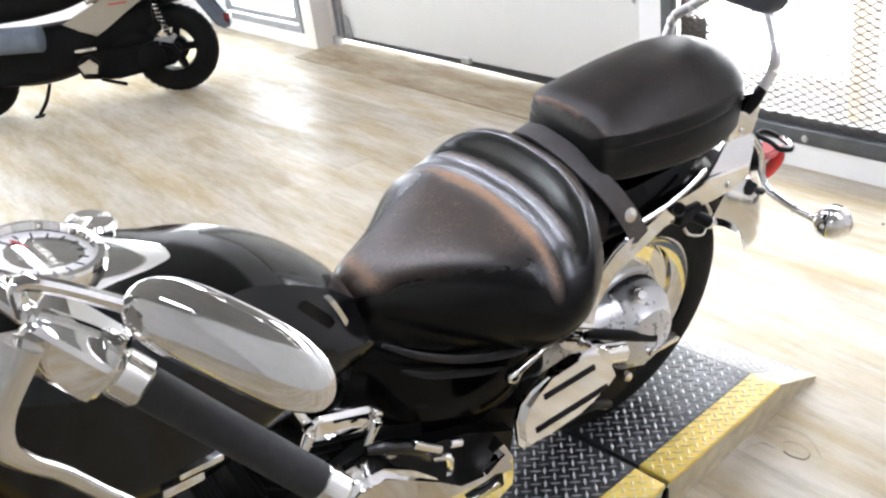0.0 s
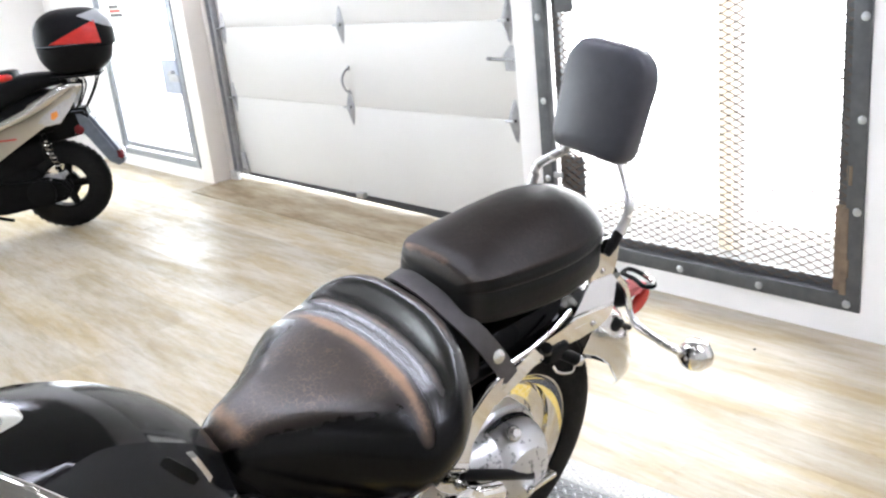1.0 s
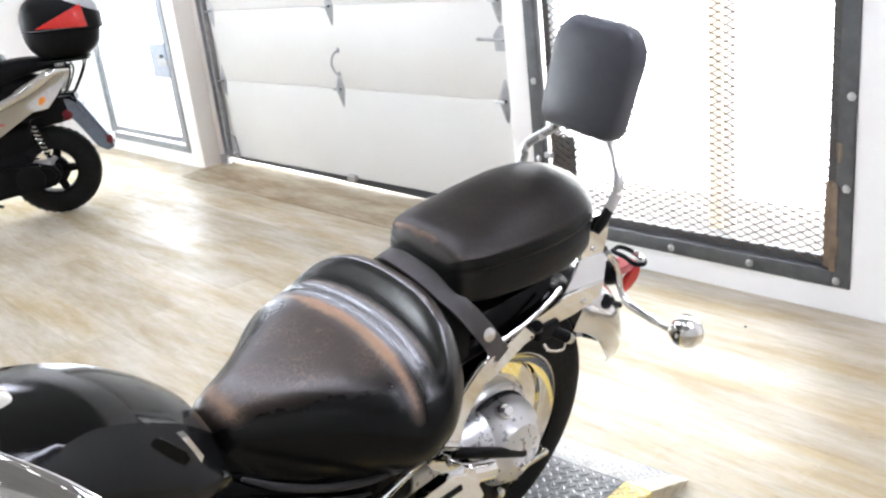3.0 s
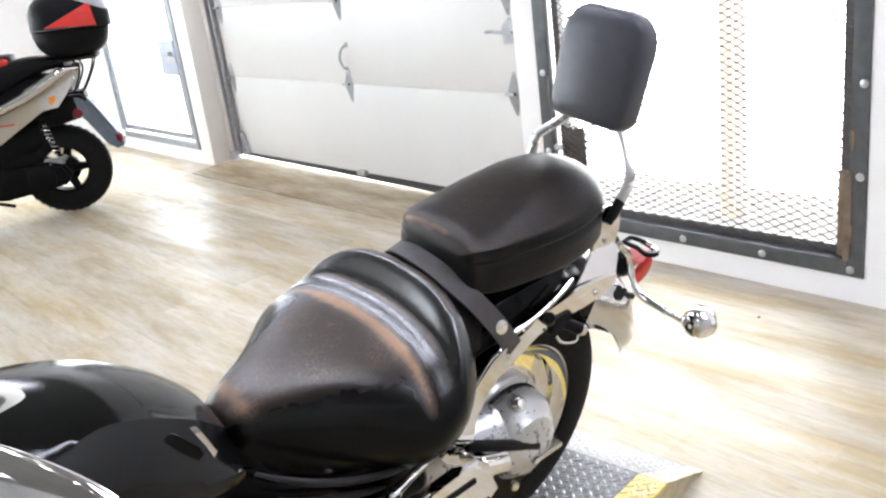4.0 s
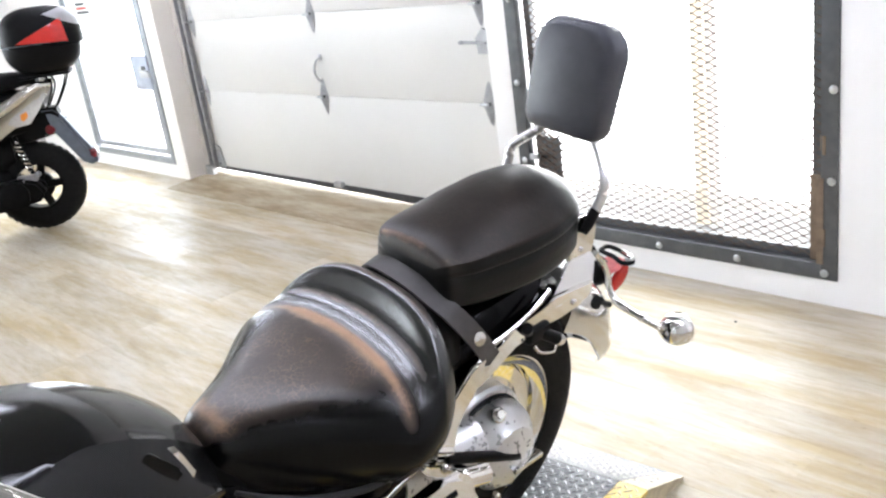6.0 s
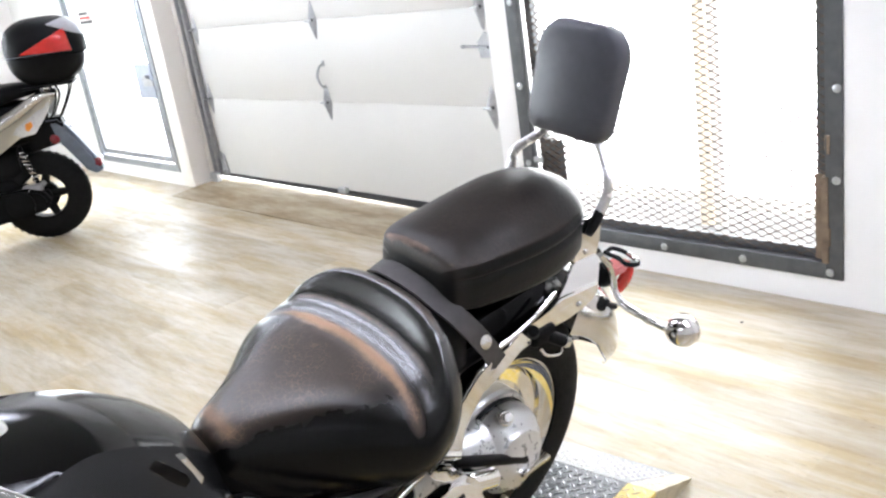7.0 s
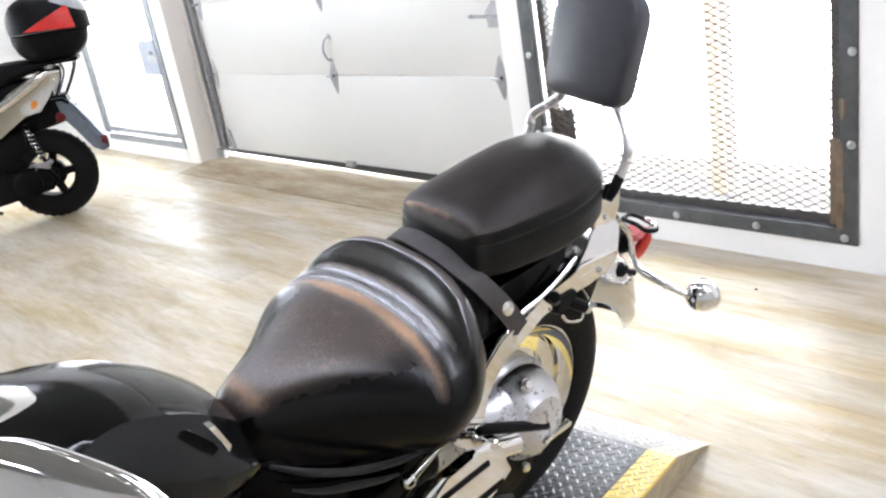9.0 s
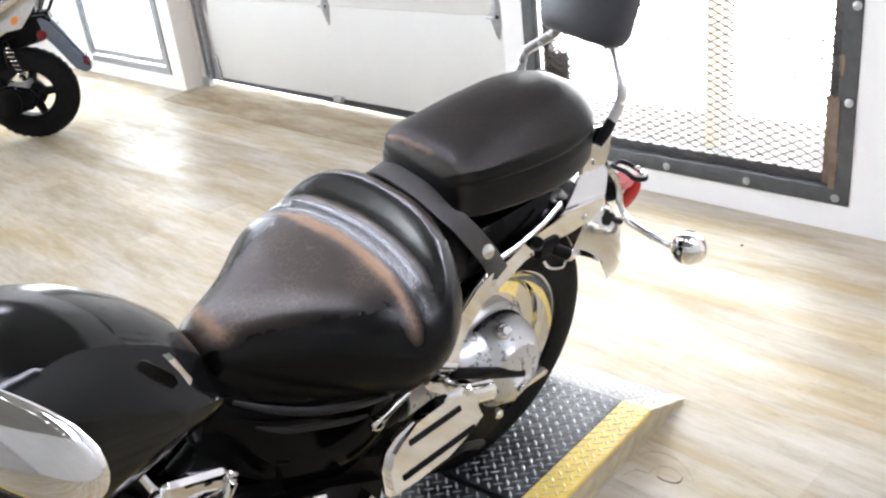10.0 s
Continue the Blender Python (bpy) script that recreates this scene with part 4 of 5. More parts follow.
def pillion_wear_and_highlight(x, y, z):
    wb, we, ze, zt, zb = curve_at(PILLION_T, max(-0.186, min(0.26, y)))
    top = ease(z, ze - 0.004, ze + 0.006)
    # pale front edge: a highlight painted through the wear mask, stronger on one half
    front = 0.34 * hump(y + 0.176, 0.007) * (1 - 0.7 * ease(x, -0.02, 0.09)) * ease(z, ze - 0.004, ze + 0.006)
    return 0.27 * top * (1 - ease(y, 0.02, 0.2) * 0.6) + front + 0.14 * hump(z - ze, 0.006)


pad = pillion_pad()
set_wear(pad, pillion_wear_and_highlight)
# full specular at the front edge places its sheen there, less behind
set_sheen(pad, lambda x, y, z: 1.0 - 0.62 * ease(y, -0.175, -0.14) - 0.2 * ease(y, -0.08, 0.12))
# solid black block added to stand for the shaded gap between the seats
cushion([(-0.226, 0.10, 0.755, 0.66), (-0.215, 0.13, 0.775, 0.65), (-0.19, 0.135, 0.782, 0.65), (-0.165, 0.13, 0.77, 0.65)], 8, 0.7, 0.45, "seat_bridge", SATIN_BLACK, "black filler added for the dark gap between the cushions", bike)
# strap between the seats
sp = spline([(0.152, -0.098, 0.630), (0.152, -0.138, 0.690), (0.143, -0.167, 0.732), (0.125, -0.187, 0.762), (0.092, -0.199, 0.782), (0.05, -0.204, 0.797), (0.0, -0.206, 0.804), (-0.055, -0.202, 0.801), (-0.098, -0.19, 0.780), (-0.128, -0.165, 0.735), (-0.140, -0.12, 0.66)], 6)
rings = []
for i, p in enumerate(sp):
    d = (sp[min(i + 1, len(sp) - 1)] - sp[max(i - 1, 0)]).normalized()
    w = (Vector((0, 0.92, 0.25)) - d * d.dot(Vector((0, 0.92, 0.25)))).normalized()
    n = d.cross(w)
    rings.append([p + w * 0.020 + n * 0.0025, p + w * 0.017 + n * 0.0038, p - w * 0.017 + n * 0.0038, p - w * 0.020 + n * 0.0025, p - w * 0.020 - n * 0.0025, p + w * 0.020 - n * 0.0025])
strap = part("seat_strap", loft(rings), STRAP_M, bike, "broad black leather seat strap")
part("strap_stud", bolt((0.152, -0.140, 0.697), (1, -0.1, 0.35), 0.0155, 0.007), SATIN, strap, "round chrome stud")

# backrest
PADM = Matrix.Translation((-0.006, 0.277, 0.955)) @ Matrix.Rotation(radians(-12), 4, "X")
prings = []
for i in range(13):
    t = i / 12
    y = 0.034 - 0.068 * t
    k = (1 - abs(2 * t - 1) ** 3.0) ** 0.4 if 0 < t < 1 else 0.0
    inset = 0.024 * (1 - k)
    ring = []
    hw, hh = 0.107 - inset, 0.238 - inset
    for a0, cx, cz, rr in ((-90, hw - 0.03, inset + 0.03, 0.03), (0, hw - 0.065, hh - 0.07, 0.07)):
        for j in range(9):
            a = radians(a0 + 90 * j / 8)
            px = cx + rr * math.cos(a) * (1 if a0 < 0 else 0.92)
            ring.append((px if a0 < 0 else px - 0.0, cz + rr * math.sin(a)))
    full = ring + [(-px, pz) for px, pz in ring[::-1]]
    prings.append([PADM @ Vector((px * (0.93 + 0.10 * (pz / 0.245)), y + 0.012 * (1 - (px / 0.10) ** 2) * (-1 if t > 0.5 else 0), pz)) for px, pz in full])
pad = part("backrest_pad", loft(prings), VINYL, bike, "grey black vinyl backrest pad", 50)
for s in (1, -1):
    bar = part("sissy_bar", tube([(s * 0.067, 0.288, 1.0), (s * 0.070, 0.281, 0.958), (s * 0.088, 0.273, 0.934), (s * 0.126, 0.250, 0.898), (s * 0.130, 0.244, 0.866), (s * 0.126, 0.225, 0.825)], 0.0108, 14), CHROME_WHITENED, bike, "bent chrome backrest upright")
    part("bar_sleeve", tube([(s * 0.1265, 0.230, 0.835), (s * 0.126, 0.214, 0.812), (s * 0.126, 0.196, 0.792)], [0.0112, 0.0115, 0.0080], 14), SATIN_BLACK, bar, "black rubber sleeve")

# tail lamp, number plate hanger, signals
tl = new("tail_lamp")
tl.parent = bike
part("lens", ball((0.036, 0.490, 0.534), (0.014, 0.022, 0.042), Matrix.Rotation(radians(-15), 4, "X") @ Matrix.Rotation(radians(14), 4, "Y")), RED, tl, "oval red lens")
part("lens_top", slab([(0.446, 0.560), (0.450, 0.578), (0.500, 0.583), (0.512, 0.572), (0.508, 0.556)], "x", -0.006, 0.042, 0.005), RED_LIT, tl, "sloping upper lens in backlit pink")
part("lamp_body", ball((0.004, 0.452, 0.552), (0.026, 0.034, 0.034)), BLACK_METAL, tl)
part("bracket", tube([(-0.012, 0.468, 0.600), (-0.012, 0.496, 0.601), (0.014, 0.502, 0.601), (0.040, 0.498, 0.600), (0.066, 0.490, 0.600), (0.078, 0.472, 0.599), (0.060, 0.456, 0.599), (0.030, 0.466, 0.600), (0.004, 0.466, 0.600), (-0.012, 0.468, 0.600)], 0.0058, 10, None, 5), SATIN_BLACK, tl, "black bracket loop")
part("bracket_edge", tube([(0.034, 0.496, 0.606), (0.058, 0.490, 0.606), (0.074, 0.476, 0.605), (0.064, 0.461, 0.605)], 0.0045, 8), CHROME, tl, "bright worn bracket end")
part("lamp_stay", tube([(0.030, 0.385, 0.640), (0.032, 0.42, 0.602), (0.034, 0.438, 0.565), (0.040, 0.443, 0.535)], 0.008, 10), CHROME, tl)
part("lamp_stay", tube([(0.010, 0.400, 0.640), (0.014, 0.43, 0.598), (0.020, 0.446, 0.56), (0.030, 0.450, 0.53)], 0.007, 10), BLACK_METAL, tl)


def signal(s, y, z, x, parent, name="turn_signal"):
    g = new(name)
    g.parent = parent
    c = Vector((s * x, y, z))
    part("stalk", tube([(s * 0.036, 0.443, 0.550), (s * 0.042, 0.443, 0.522), (s * 0.068, 0.443, 0.498), (s * 0.107, 0.443, 0.490), (s * 0.15, 0.441, 0.487), (s * (x - 0.04), y - 0.003, z - 0.010)], [0.0085, 0.0095, 0.0100, 0.0095, 0.0085, 0.009], 12), SATIN, g, "chrome stalk")
    part("collar", rod((s * 0.140, 0.4415, 0.488), (s * 0.152, 0.441, 0.487), 0.012, 14), CHROME, g)
    part("shell", ball(c, (0.040, 0.036, 0.038), Matrix.Rotation(radians(s * 20), 4, "Z")), CHROME, g, "bullet-shaped chrome shell")
    part("ring", lathe([(0.037, 0.0), (0.039, 0.004), (0.037, 0.008)], Matrix.Translation(c + Vector((0, 0.012, 0))) @ Matrix.Rotation(radians(-90), 4, "X"), 28), SATIN, g)
    part("lens", ball(c + Vector((0, 0.018, 0)), (0.034, 0.024, 0.034)), AMBER, g, "amber lens")
    return g


signal(1, 0.436, 0.501, 0.238, bike)
signal(-1, 0.436, 0.501, 0.238, bike)
lk = box(0.120, 0.160, 0.004, 0.070, 0.612, 0.650, 0.012, 3)
rod((0.150, 0.004, 0.648), (0.166, -0.016, 0.672), 0.012, 12, None, lk)
rod((0.150, 0.050, 0.625), (0.168, 0.085, 0.602), 0.013, 14, None, lk)
part("helmet_lock", lk, SATIN_BLACK, bike, "black helmet lock under the strut")
part("lock_wire", tube([(0.165, 0.010, 0.618), (0.170, 0.022, 0.600), (0.172, 0.046, 0.588), (0.170, 0.070, 0.582), (0.166, 0.082, 0.594)], 0.0036, 8), SATIN, bike)
part("lock_cap", lathe([(0.0, 0.003), (0.009, 0.002), (0.012, 0.0)], Matrix.Translation((0.170, 0.089, 0.599)) @ Matrix.Rotation(radians(60), 4, "X") @ Matrix.Rotation(radians(50), 4, "Y"), 18), SATIN, bike, "silver key cap")
fk = rod((0.092, 0.270, 0.572), (0.094, 0.312, 0.566), 0.020, 16)
rod((0.094, 0.31, 0.566), (0.092, 0.375, 0.530), 0.008, 10, None, fk)
rod((0.096, 0.335, 0.565), (0.086, 0.345, 0.530), 0.006, 8, None, fk)
part("signal_mount", fk, SATIN_BLACK, bike, "black signal wiring clamp")
part("mount_clip", tube([(0.094, 0.288, 0.586), (0.098, 0.300, 0.594), (0.098, 0.312, 0.586), (0.096, 0.318, 0.574)], 0.0035, 8), SATIN, bike)

# passenger board: chrome cover with two rubber slots
board = new("passenger_board")
board.parent = bike
BM = Matrix.Translation((0.236, -0.338, 0.434)) @ Matrix.Rotation(radians(3), 4, "X") @ Matrix.Rotation(radians(-16), 4, "Y")
bb = slab([(-0.126, -0.036), (-0.122, 0.004), (-0.106, 0.032), (-0.080, 0.048), (-0.037, 0.056), (0.044, 0.060), (0.084, 0.055), (0.106, 0.034), (0.112, 0.006), (0.096, -0.008), (0.088, -0.036), (0.060, -0.044), (0.012, -0.046), (-0.020, -0.046), (-0.060, -0.048), (-0.104, -0.056), (-0.120, -0.050)], "x", -0.016, 0.014, 0.011)
bmesh.ops.transform(bb, matrix=BM, verts=bb.verts[:])
part("cover", bb, CHROME, board, "long rounded chrome cover")
for z, a, b in ((0.030, -0.062, 0.060), (-0.024, -0.092, 0.082)):
    sb = box(0.012, 0.0165, a, b, z - 0.0058, z + 0.0058, 0.002)
    bmesh.ops.transform(sb, matrix=BM, verts=sb.verts[:])
    part("slot", sb, SATIN_BLACK, board, "black rubber inlay")
ab = rod((0.20, -0.23, 0.44), (0.19, -0.15, 0.40), 0.022, 14)
rod((0.20, -0.20, 0.43), (0.12, -0.19, 0.40), 0.016, 12, None, ab)
part("arm", ab, CHROME, board)
part("hanger", rod((0.15, -0.22, 0.455), (0.165, -0.02, 0.355), 0.012, 14), BLACK_METAL, board, "black peg hanger tube")
part("peg", box(0.15, 0.185, -0.045, 0.045, 0.325, 0.338, 0.005), SATIN, board, "chrome topped foot peg")
hg = slab([(-0.16, 0.35), (-0.02, 0.345), (0.0, 0.27), (-0.05, 0.20), (-0.11, 0.18), (-0.18, 0.26)], "x", 0.125, 0.138, 0.003)
part("hanger_plate", hg, BLACK_METAL, board)
for y, z in ((-0.045, 0.30), (-0.02, 0.275), (-0.06, 0.25), (-0.12, 0.20), (-0.15, 0.30), (-0.185, 0.36)):
    part("nut", bolt((0.14, y, z), (1, 0, 0), 0.013, 0.014), SATIN, board)
part("link_rod", tube([(0.19, -0.40, 0.30), (0.185, -0.30, 0.285), (0.17, -0.20, 0.26), (0.15, -0.11, 0.20)], 0.009, 10), BLACK_METAL, board)

# side panel, frame and engine
def panel(s):
    t = [(-0.70, 0.085, 0.60, 0.33), (-0.64, 0.118, 0.60, 0.31), (-0.55, 0.135, 0.565, 0.30), (-0.45, 0.138, 0.535, 0.30), (-0.36, 0.128, 0.53, 0.32), (-0.29, 0.10, 0.52, 0.36)]
    rings = []
    for i in range(25):
        y = -0.70 + 0.41 * i / 24
        w, zt, zb = curve_at(t, y)
        ring = [Vector((s * 0.03, y, zb))]
        for k in range(13):
            u = k / 12
            z = zb + (zt - zb) * u
            x = w * (1 - 0.35 * (2 * u - 1) ** 4) - (0.007 if u > 0.66 else 0.0) + (0.006 if u > 0.88 else 0)
            ring.append(Vector((s * x, y, z)))
        ring.append(Vector((s * 0.03, y, zt)))
        rings.append(ring)
    return part("side_panel", loft(rings), PAINT, bike, "glossy black side panel", 40)


panel(1)
panel(-1)
part("frame_tube", tube([(0.06, -0.70, 0.60), (0.06, -0.67, 0.45), (0.06, -0.62, 0.24), (0.08, -0.45, 0.16)], 0.018, 12), BLACK_METAL, bike)
part("engine_case", slab([(-0.95, 0.20), (-0.90, 0.40), (-0.72, 0.46), (-0.50, 0.40), (-0.36, 0.32), (-0.38, 0.16), (-0.85, 0.13)], "x", -0.16, 0.16, 0.03), BLACK_METAL, bike, "black engine crankcase")


def cylinder(y0, z0, tilt, name):
    c = new(name)
    c.parent = bike
    m = Matrix.Translation((0.02, y0, z0)) @ Matrix.Rotation(radians(tilt), 4, "X")
    for k in range(9):
        bm = slab([(-0.085, -0.10), (0.085, -0.10), (0.105, -0.05), (0.105, 0.05), (0.085, 0.10), (-0.085, 0.10), (-0.105, 0.05), (-0.105, -0.05)], "z", 0.017 * k, 0.017 * k + 0.003, 0.001)
        bmesh.ops.transform(bm, matrix=m, verts=bm.verts[:])
        part("fin", bm, FIN_BLACK, c)
    part("barrel", lathe([(0.075, -0.02), (0.075, 0.15)], m, 28, None, True), BLACK_METAL, c)
    bm = box(-0.09, 0.118, -0.062, 0.062, 0.150, 0.205, 0.020, 3)
    bmesh.ops.transform(bm, matrix=m, verts=bm.verts[:])
    part("head_cover", bm, CHROME, c, "chrome cylinder head cover")
    for q in (-0.064, 0.064):
        p = m @ Vector((0.112, q, 0.185))
        part("cover_bolt", bolt(p, (1, 0, 0), 0.012, 0.01), SATIN, c)
        part("cover_lug", rod(m @ Vector((0.118, q, 0.180)), m @ Vector((0.124, q - 0.012, 0.132)), 0.011, 14, 0.008), CHROME, c, "chrome clamp lug")
    return c


cylinder(-0.80, 0.345, -19, "rear_cylinder")
cylinder(-0.97, 0.27, 38, "front_cylinder")
cc = slab([(-0.84, 0.39), (-0.76, 0.442), (-0.705, 0.440), (-0.645, 0.395), (-0.60, 0.345), (-0.56, 0.290), (-0.485, 0.275), (-0.470, 0.322), (-0.445, 0.330), (-0.420, 0.280), (-0.415, 0.215), (-0.46, 0.185), (-0.60, 0.155), (-0.78, 0.17), (-0.86, 0.28)], "x", 0.13, 0.205, 0.012)
part("gear_cover", cc, CHROME, bike, "large chrome engine side cover")
part("cover_inset", slab([(-0.545, 0.272), (-0.49, 0.262), (-0.47, 0.275), (-0.455, 0.27), (-0.45, 0.235), (-0.53, 0.235)], "x", 0.198, 0.210, 0.004), BLACK_METAL, bike)
part("inset_plate", slab([(-0.535, 0.262), (-0.495, 0.254), (-0.47, 0.262), (-0.462, 0.245), (-0.525, 0.242)], "x", 0.206, 0.214, 0.003), SATIN, bike, "small bright inset plate")
part("cover_band", tube([(0.19, -0.735, 0.50), (0.195, -0.70, 0.49), (0.195, -0.65, 0.455), (0.19, -0.615, 0.405)], [0.008, 0.013, 0.013, 0.008], 12), BLACK_CHROME, bike, "curved dark polished band")
part("cover_stud", rod((0.20, -0.652, 0.470), (0.20, -0.598, 0.424), 0.0085, 12), CHROME, bike, "short chrome rod")
part("cover_stud", rod((0.20, -0.578, 0.424), (0.20, -0.553, 0.412), 0.0085, 12), CHROME, bike)
part("shift_lever", tube([(0.19, -0.60, 0.395), (0.205, -0.585, 0.40), (0.205, -0.58, 0.375), (0.195, -0.575, 0.345)], 0.008, 10), CHROME, bike, "bent chrome shift lever")
part("cover_knob", bolt((0.19, -0.69, 0.47), (1, 0, 0.2), 0.012, 0.012), SATIN, bike)
# lip of the seat pan under the leather and the fold along the side panel, paler than the panel for their highlights
part("seat_pan_lip", tube([(0.125, -0.655, 0.632), (0.150, -0.60, 0.600), (0.172, -0.53, 0.570), (0.188, -0.45, 0.550), (0.19, -0.39, 0.540)], [0.005, 0.009, 0.010, 0.009, 0.006], 12, None, 6, 0.7), GRIP, bike)
part("panel_fold", tube([(0.140, -0.63, 0.575), (0.150, -0.58, 0.545), (0.155, -0.52, 0.520), (0.150, -0.46, 0.488), (0.138, -0.41, 0.460)], [0.003, 0.008, 0.010, 0.008, 0.004], 12, None, 6, 0.7), GRIP, bike)

# tank and console
tank_t = [(-1.30, 0.06, 0.90, 0.72), (-1.26, 0.11, 0.92, 0.60), (-1.15, 0.165, 0.91, 0.53), (-1.02, 0.182, 0.887, 0.525), (-0.90, 0.172, 0.85, 0.545), (-0.80, 0.154, 0.812, 0.57), (-0.73, 0.138, 0.768, 0.59), (-0.695, 0.131, 0.738, 0.60), (-0.672, 0.126, 0.715, 0.61)]
rings = []
for i in range(49):
    y = -1.30 + 0.628 * (0.5 - 0.5 * math.cos(math.pi * i / 48))
    w, zt, zb = curve_at(tank_t, y)
    zm, fold = (zt + zb) / 2 - 0.01, ease(y, -1.0, -0.84)
    half = []
    for k in range(23):
        a = math.pi * k / 22
        sx, cz = math.sin(a), math.cos(a)
        soft = (w * sx ** 0.75, zm + (zt - zm) * cz ** 0.8 if cz > 0 else zm - (zm - zb) * (-cz) ** 0.55)
        if k < 7:       # upper face out to the fold
            q = k / 6
            hard = (0.60 * w * q, zt - 0.012 * q * q)
        elif k < 12:    # flank below it
            q = (k - 6) / 5
            p0, p1, p2 = (0.60 * w, zt - 0.012), (0.87 * w, zt - 0.07), (w, zm)
            hard = tuple((1 - q) ** 2 * p0[j] + 2 * q * (1 - q) * p1[j] + q * q * p2[j] for j in (0, 1))
        else:
            hard = soft
        half.append((soft[0] + (hard[0] - soft[0]) * fold, soft[1] + (hard[1] - soft[1]) * fold))
    rings.append([Vector((x, y, z)) for x, z in half] + [Vector((-x, y, z)) for x, z in half[-2:0:-1]])
tank = part("fuel_tank", loft(rings), TANK_PAINT, bike, "glossy black teardrop fuel tank", 28)
badge = slab([(-0.746, 0.768), (-0.736, 0.766), (-0.716, 0.718), (-0.721, 0.708), (-0.731, 0.735)], "x", 0.112, 0.134, 0.003)
part("tank_badge", badge, CHROME, tank, "small chrome tank badge")
con_t = [(-1.20, 0.03, 0.925, 0.84), (-1.16, 0.07, 0.93, 0.84), (-1.08, 0.09, 0.922, 0.83), (-1.0, 0.075, 0.895, 0.81), (-0.94, 0.055, 0.868, 0.80), (-0.905, 0.032, 0.845, 0.80), (-0.895, 0.008, 0.825, 0.80)]
rings = []
for i in range(31):
    y = -1.20 + 0.305 * i / 30
    w, zt, zb = curve_at(con_t, y)
    rings.append([Vector((w * math.copysign(abs(math.sin(a)) ** 0.75, math.sin(a)), y, zb + (zt - zb) * max(0.0, math.cos(a)) ** 0.6)) for a in (math.pi * (k / 24 - 0.5) for k in range(25))])
con = part("console", loft(rings), CHROME, bike, "chrome tank console")
DM = Matrix.Translation((0.005, -1.08, 0.908)) @ Matrix.Rotation(radians(-14), 4, "X")
part("dial_bezel", lathe([(0.080, -0.02), (0.080, 0.012), (0.076, 0.020), (0.068, 0.021), (0.064, 0.012)], DM, 48), CHROME, con)
part("dial_face", lathe([(0.066, 0.010), (0.0005, 0.010)], DM, 40), FACE, con, "white speedometer dial")
for k in range(13):
    a = radians(-130 + 260 * k / 12)
    tb = box(-0.0012, 0.0012, 0.045, 0.057, 0.0105, 0.0115, 0)
    bmesh.ops.transform(tb, matrix=DM @ Matrix.Rotation(a, 4, "Z"), verts=tb.verts[:])
    part("tick", tb, INK, con)
tb = box(-0.002, 0.002, -0.01, 0.048, 0.0118, 0.013, 0)
bmesh.ops.transform(tb, matrix=DM @ Matrix.Rotation(radians(120), 4, "Z"), verts=tb.verts[:])
part("needle", tb, INK_RED, con)
part("filler_cap", lathe([(0.034, 0.0), (0.034, 0.014), (0.028, 0.02), (0.0005, 0.022)], Matrix.Translation((-0.10, -0.99, 0.862)) @ Matrix.Rotation(radians(-14), 4, "X"), 28), CHROME, tank)

